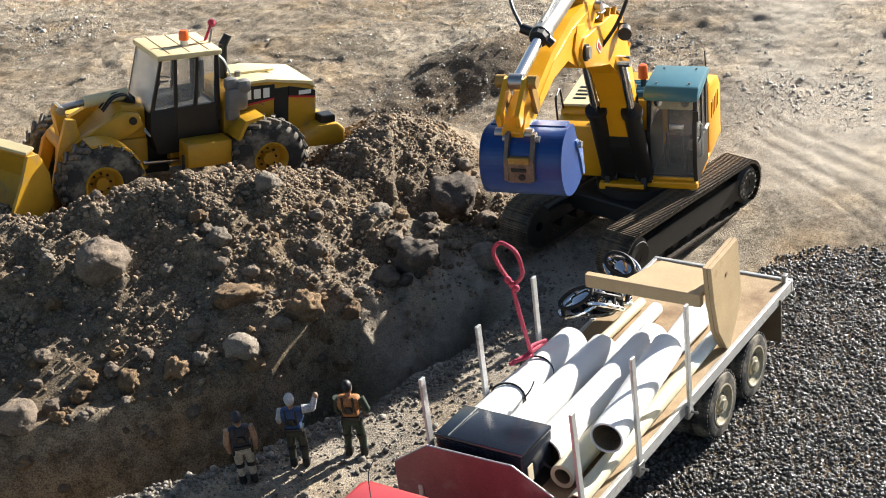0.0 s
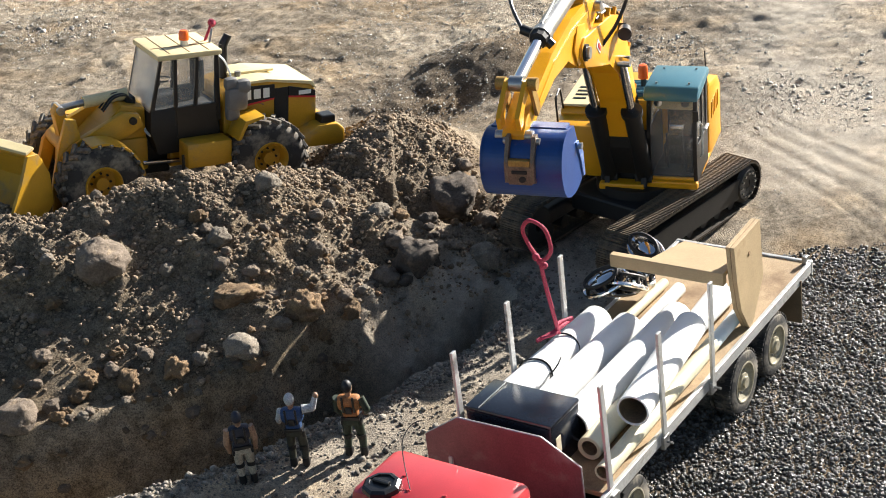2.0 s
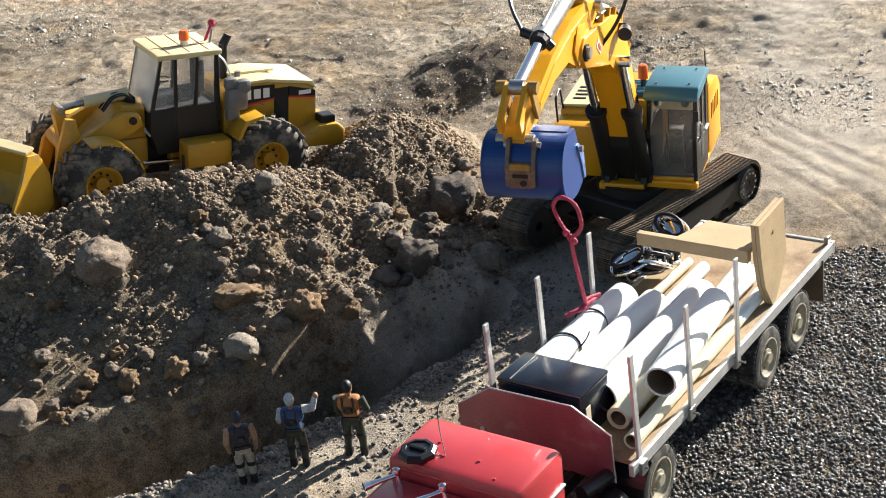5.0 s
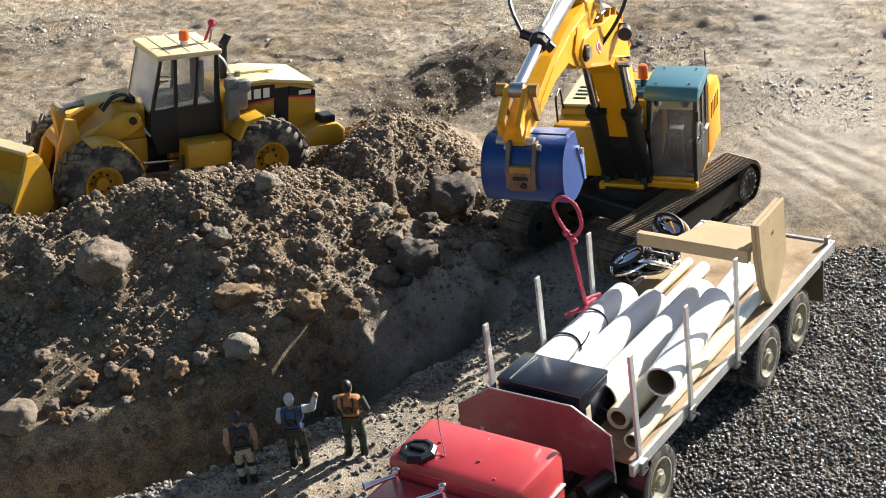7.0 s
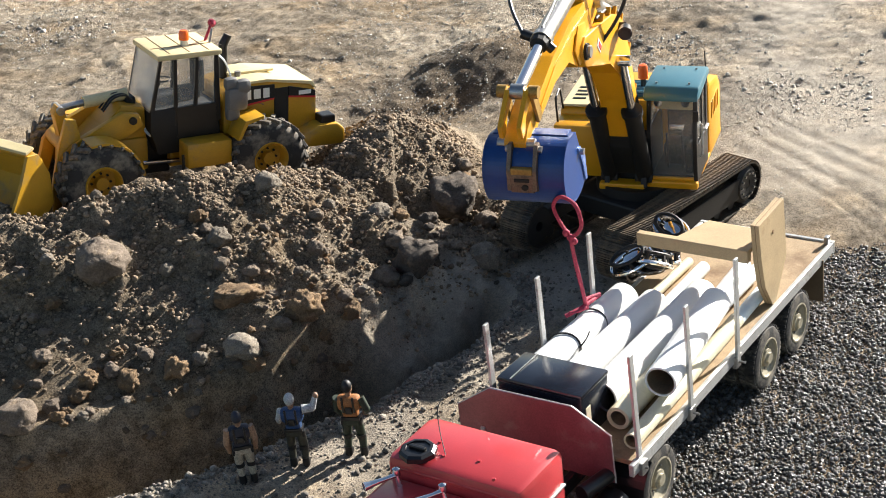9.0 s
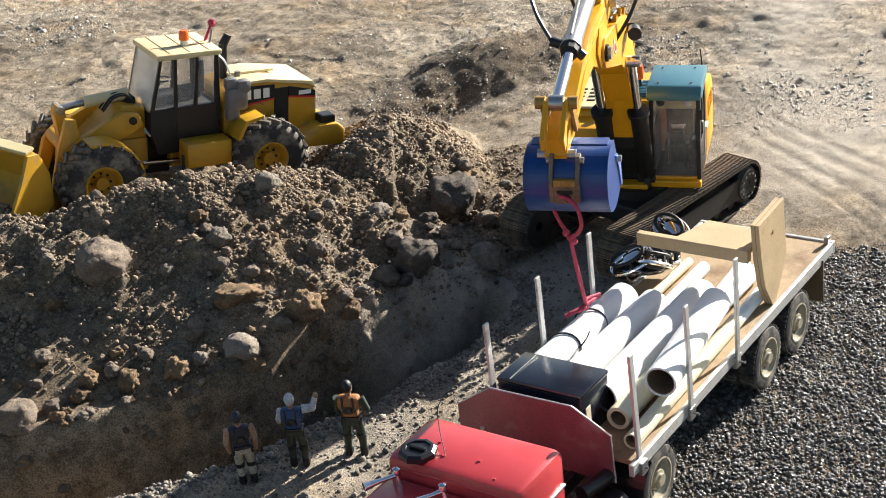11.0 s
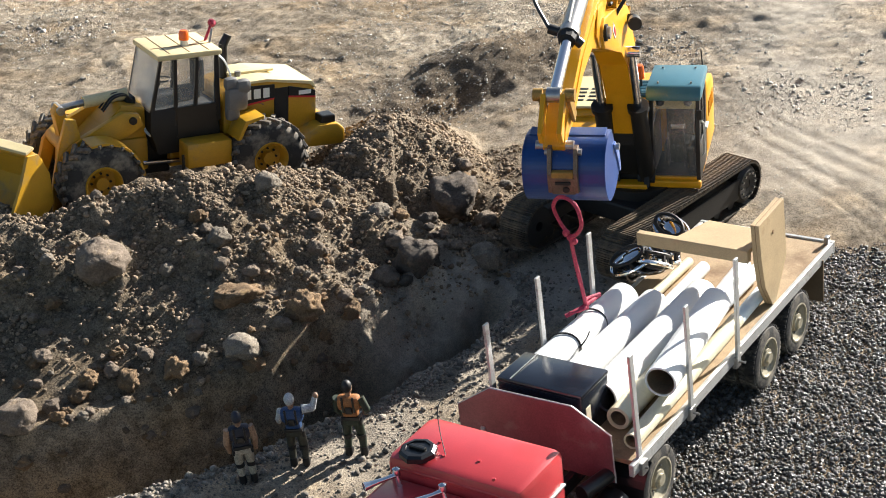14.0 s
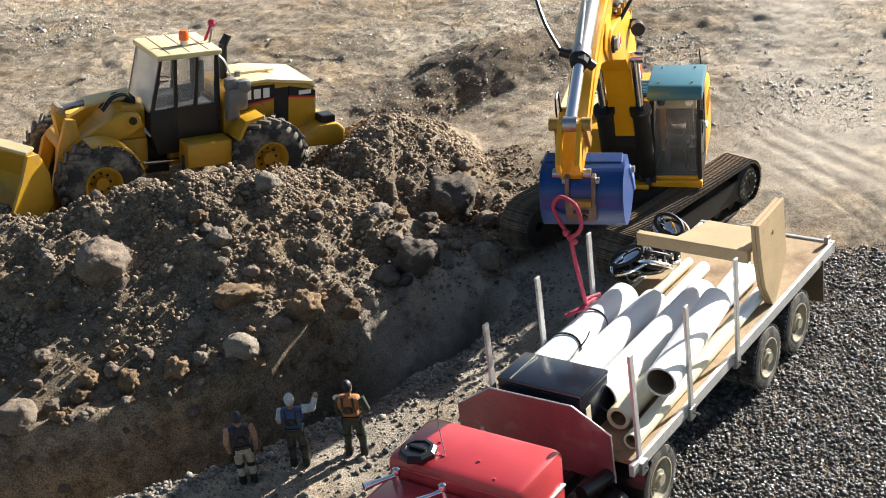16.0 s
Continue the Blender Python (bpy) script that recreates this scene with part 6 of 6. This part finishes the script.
def rocks():
    g = "rocks on the spoil ridge"
    put_rock(-0.477, 1.915, 0.036, "earth", "large rounded earth-crusted boulder half sunk in the ridge", g, 0.2)
    # these two boulders wear the colour with shade painted in
    put_rock(0.022, 2.205, 0.046, "dark", "large shade-darkened boulder at the foot of the heap", g, 0.3, squash=0.75)
    put_rock(-0.039, 1.985, 0.036, "dark", "rough shade-darkened boulder beside the trench end", g, 0.3)
    put_rock(-0.291, 1.868, 0.036, "brown", "wide brown clay lump on the ridge slope", g, 0.5, squash=0.7)
    put_rock(-0.195, 1.850, 0.022, "brown", "broken brown clay lump above the trench", g, 0.2)
    put_rock(-0.559, 1.674, 0.026, "earth", "sunlit rounded stone at the trench lip", g, 0.2)
    for x, y, r in ((-0.317, 1.957, 0.019), (-0.253, 2.075, 0.020), (-0.279, 1.783, 0.023), (0.062, 2.024, 0.023), (-0.202, 2.27, 0.026), (-0.091, 2.070, 0.017)):
        put_rock(x, y, r, "grey", "dusty grey-brown stone lying on the ridge", g, 0.2)
    for x, y, r in ((-0.365, 1.754, 0.018), (-0.480, 1.742, 0.014), (-0.491, 1.724, 0.013), (-0.555, 1.778, 0.011), (-0.426, 1.743, 0.014), (-0.347, 1.704, 0.015), (-0.313, 1.725, 0.014), (-0.264, 1.774, 0.014)):
        put_rock(x, y, r, "brown", "small ochre clay clod near the trench lip", g, 0.15)
    for x, y, r in ((-0.084, 1.952, 0.019), (0.020, 2.022, 0.010), (-0.002, 2.050, 0.009), (-0.451, 1.758, 0.011), (-0.549, 1.746, 0.009), (-0.344, 1.811, 0.012), (-0.142, 1.887, 0.010), (0.070, 2.171, 0.018), (-0.069, 2.027, 0.014), (-0.182, 2.033, 0.012), (-0.226, 1.823, 0.012)):
        put_rock(x, y, r, "earth", "small earth-coloured stone on the spoil", g, 0.15)
    # hanging clay lumps along the far lip
    for k in range(80):
        i = rng.random() * 3.2
        a, b = TRENCH[1 + int(i)], TRENCH[2 + int(i)]
        f = i - int(i)
        ex, ey = b[0] - a[0], b[1] - a[1]
        l = math.hypot(ex, ey)
        w = a[2] + f * (b[2] - a[2]) + rng.gauss(-0.008, 0.014)
        put_rock(a[0] + f * ex - ey / l * w, a[1] + f * ey + ex / l * w, 0.0045 * (1 / (1 - 0.85 * rng.random())) ** 0.6, rng.choice(("brown", "brown", "earth")), "ochre clay lump hanging at the trench lip", "clay lumps along the trench", 0.3, "clay_lump")
    # loose clods on slope and toe
    n = 0
    while n < 290:
        x, y = rng.uniform(-0.72, 0.12), rng.uniform(1.62, 2.32)
        d, w, side = along(TRENCH, np.array([x]), np.array([y]))
        lip = float(d[0] - w[0])
        dr = float(along(RIDGE, np.array([x]), np.array([y]))[0][0])
        dh = float(along(HEAP, np.array([x]), np.array([y]))[0][0])
        if side[0] < 0 or lip < -0.012 or min(dr, dh * 1.4) > 0.42 or (x + 0.433) ** 2 + (y - 2.292) ** 2 < 0.035:
            continue
        toe = math.exp(-(lip / 0.09) ** 2) + 0.7 * math.exp(-((x - 0.0) ** 2 + (y - 2.06) ** 2) / 0.012)
        if rng.random() > 0.22 + toe:
            continue
        r = 0.0036 * (1 / (1 - 0.93 * rng.random())) ** 0.5
        # clods near the trench end mix in the shade-painted rock
        put_rock(x, y, r, rng.choice(("dark", "dark", "earth", "brown")) if x > -0.10 and y < 2.2 else rng.choice(("earth", "earth", "brown", "grey")), "loose earth clod on the spoil ridge", "loose clods", 0.15, "clod")
        n += 1


def chips(count, seed):
    """A few low, angular stone shapes as arrays."""
    out = []
    gen = np.random.default_rng(seed)
    bm = bmesh.new()
    bmesh.ops.create_icosphere(bm, subdivisions=1, radius=1.0)
    v0 = np.array([v.co[:] for v in bm.verts])
    f0 = np.array([[v.index for v in f.verts] for f in bm.faces])
    bm.free()
    for _ in range(count):
        v = v0 * (1 + gen.uniform(-0.26, 0.26, (len(v0), 1))) * gen.uniform(0.7, 1.15, (1, 3))
        out.append((v, f0))
    return out


def scatter(name, pts, sizes, mat, seed, label, category, sink=0.3, smooth=False):
    """Many small stones joined in one mesh."""
    gen = np.random.default_rng(seed)
    shapes = chips(8, seed)
    z = ground_height(pts[:, 0], pts[:, 1])
    verts, faces, base = [], [], 0
    for i, (x, y) in enumerate(pts):
        v, f = shapes[i % 8]
        a, b = gen.uniform(0, 2 * math.pi), gen.uniform(-0.7, 0.7)
        ca, sa, cb, sb = math.cos(a), math.sin(a), math.cos(b), math.sin(b)
        m = np.array([[ca, -sa * cb, sa * sb], [sa, ca * cb, -ca * sb], [0, sb, cb]])
        q = (v * sizes[i]) @ m.T
        q[:, 2] *= 0.85
        q += (x, y, z[i] + sizes[i] * (0.6 - sink))
        verts.append(q)
        faces.append(f + base)
        base += len(v)
    vv, ff = np.concatenate(verts), np.concatenate(faces)
    me = bpy.data.meshes.new(name)
    me.vertices.add(len(vv))
    me.vertices.foreach_set("co", vv.ravel())
    me.loops.add(len(ff) * 3)
    me.loops.foreach_set("vertex_index", ff.ravel().astype(np.int32))
    me.polygons.add(len(ff))
    me.polygons.foreach_set("loop_start", np.arange(0, len(ff) * 3, 3, dtype=np.int32))
    me.update(calc_edges=True)
    me.materials.append(mat)
    if smooth:
        me.shade_smooth()
    return tagged(new(name, me), label, category, kind="stuff")


def all_stones():
    gen = np.random.default_rng(12)
    # crumbs on the spoil, thicker towards its toe and on the heap
    p = gen.uniform((-0.9, 1.55), (0.2, 2.45), (110000, 2))
    dr, dh = along(RIDGE, p[:, 0], p[:, 1])[0], along(HEAP, p[:, 0], p[:, 1])[0]
    d, w, side = along(TRENCH, p[:, 0], p[:, 1])
    lip = d - w
    patch = np.clip(0.75 + 1.3 * layered(p[:, 0], p[:, 1], 0.14, 91, 3), 0.08, 1)
    want = np.maximum(ease(0.42, 0.15, dr), ease(0.24, 0.1, dh)) * patch * np.where(side > 0, ease(-0.08, -0.015, lip), 0)
    pad = (np.hypot(p[:, 0] + 0.433, p[:, 1] - 2.292) < 0.2)
    keep = (gen.random(len(p)) < want * 0.66) & ~pad
    p = p[keep]
    scatter("earth_crumbs", p, 0.0014 * (1 / (1 - 0.97 * gen.random(len(p)))) ** 0.45, CRUMB, 3, "crumbled brown earth strewn over the spoil ridge", "earth")
    # near bank and trodden strip
    p = gen.uniform((-0.5, 1.3), (0.3, 2.1), (60000, 2))
    d, w, side = along(TRENCH, p[:, 0], p[:, 1])
    lip = d - w
    v = (p[:, 0] - 0.2012) * 0.815 - (p[:, 1] - 1.3685) * 0.58
    keep = (side < 0) & (lip > 0.004) & (v < -0.16) & (gen.random(len(p)) < 0.10 + 0.85 * ease(0.06, 0.005, lip) + 0.5 * ease(-0.33, -0.2, v))
    p = p[keep]
    scatter("bank_crumbs", p, 0.0013 * (1 / (1 - 0.97 * gen.random(len(p)))) ** 0.45, GREY_CRUMB, 4, "small grey clay crumbs on the trodden bank", "earth")
    # pale stones on the open ground
    p = gen.uniform((-1.6, 2.15), (1.6, 4.6), (150000, 2))
    dense = np.clip(0.25 + 2.2 * layered(p[:, 0], p[:, 1] * 1.3, 0.45, 61, 4), 0.02, 1)
    way = ease(0.12, 0.02, np.abs(p[:, 1] - 2.55 - 0.45 * (p[:, 0] - 0.55)))
    patch = np.exp(-(np.hypot((p[:, 0] - 0.47) / 0.22, (p[:, 1] - 2.80) / 0.07)) ** 2) + 0.8 * np.exp(-(np.hypot((p[:, 0] - 0.72) / 0.25, (p[:, 1] - 2.50) / 0.10)) ** 2) + 0.8 * np.exp(-(np.hypot((p[:, 0] + 0.83) / 0.14, (p[:, 1] - 3.22) / 0.10)) ** 2) + 0.7 * np.exp(-(np.hypot((p[:, 0] + 0.02) / 0.2, (p[:, 1] - 2.66) / 0.04)) ** 2)
    keep = (gen.random(len(p)) < np.clip(dense * 0.34 * (1 - 0.6 * way) + 0.8 * patch, 0, 1)) & ((p[:, 0] > 0.5) | (p[:, 1] > 2.45))
    p = p[keep]
    scatter("pale_stones", p, 0.0012 * (1 / (1 - 0.97 * gen.random(len(p)))) ** 0.38, PALE_STONE, 5, "scattered pale stones on dry ground", "stones", 0.62)
    p = np.concatenate([gen.normal((0.42, 2.87), (0.09, 0.030), (110, 2)), gen.normal((0.66, 2.54), (0.14, 0.07), (120, 2)), gen.normal((-0.83, 3.22), (0.07, 0.06), (110, 2)), gen.normal((-0.60, 2.85), (0.25, 0.15), (70, 2))])
    scatter("field_stones", p, 0.0020 + 0.0048 * gen.random(len(p)) ** 3, PALE_STONE, 8, "pale larger stones scattered on the dry ground", "stones", 0.6)
    # gravel of the roadway
    s = 0.0043
    gx, gy = np.meshgrid(np.arange(-0.1, 1.45, s), np.arange(0.9, 2.12, s))
    p = np.stack([gx.ravel(), gy.ravel()], 1)
    p = p + gen.uniform(-0.5 * s, 0.5 * s, p.shape)
    v = (p[:, 0] - 0.2012) * 0.815 - (p[:, 1] - 1.3685) * 0.58
    edge = 2.0 + 0.03 * layered(p[:, 0], p[:, 1], 0.1, 71, 3) - 0.02 * (p[:, 0] - 0.5)
    keep = (v > -0.105 + 0.06 * layered(p[:, 0], p[:, 1], 0.08, 73, 2)) & (p[:, 1] < edge) & (gen.random(len(p)) < 0.35 + 0.65 * ease(0.0, 0.05, edge - p[:, 1]))
    out = np.hypot(p[:, 0] - 0.5, p[:, 1] - 1.55) + 0.25 * layered(p[:, 0], p[:, 1], 0.3, 75, 3)
    keep &= gen.random(len(p)) < ease(0.85, 0.62, out)
    p = p[keep]
    scatter("road_gravel", p, 0.0013 + 0.0023 * gen.random(len(p)) ** 1.6, GRAVEL, 6, "dark grey crushed gravel of the roadway", "gravel", 0.2)


rocks()
all_stones()


# ---- what moves ----
LORRY_ROWS = [(0.0, -0.1242), (0.5, -0.1200), (1.0, -0.1062), (1.5, -0.0825), (2.0, -0.0652), (2.5, -0.0494), (3.0, -0.0295), (3.5, -0.0120), (4.0, -0.0012), (4.3, 0.0008), (6.3, 0.0008), (16.0, 0.0008)]


def motions():
    for ob, local in CARRIED:
        walk(ob, [(t, lorry_pose(d) @ local) for t, d in LORRY_ROWS])
    for w, flip in LORRY_WHEELS:
        base = w.matrix_basis.copy()
        walk(w, [(t, base @ Matrix.Rotation((d if flip else -d) / R_TYRE, 4, "X")) for t, d in LORRY_ROWS])

    rows = excavator_rows()
    for key in ("house", "cab", "boom", "stick", "bucket"):
        walk(EXC_PARTS[key], rows[key])
    for s in (-1, 1):
        for k in (0, 1):
            walk(EXC_PARTS["boom_cyl", s][k], rows["boom_cyl", s, k])
    for k in (0, 1):
        walk(EXC_PARTS["stick_cyl"][k], rows["stick_cyl", k])


motions()
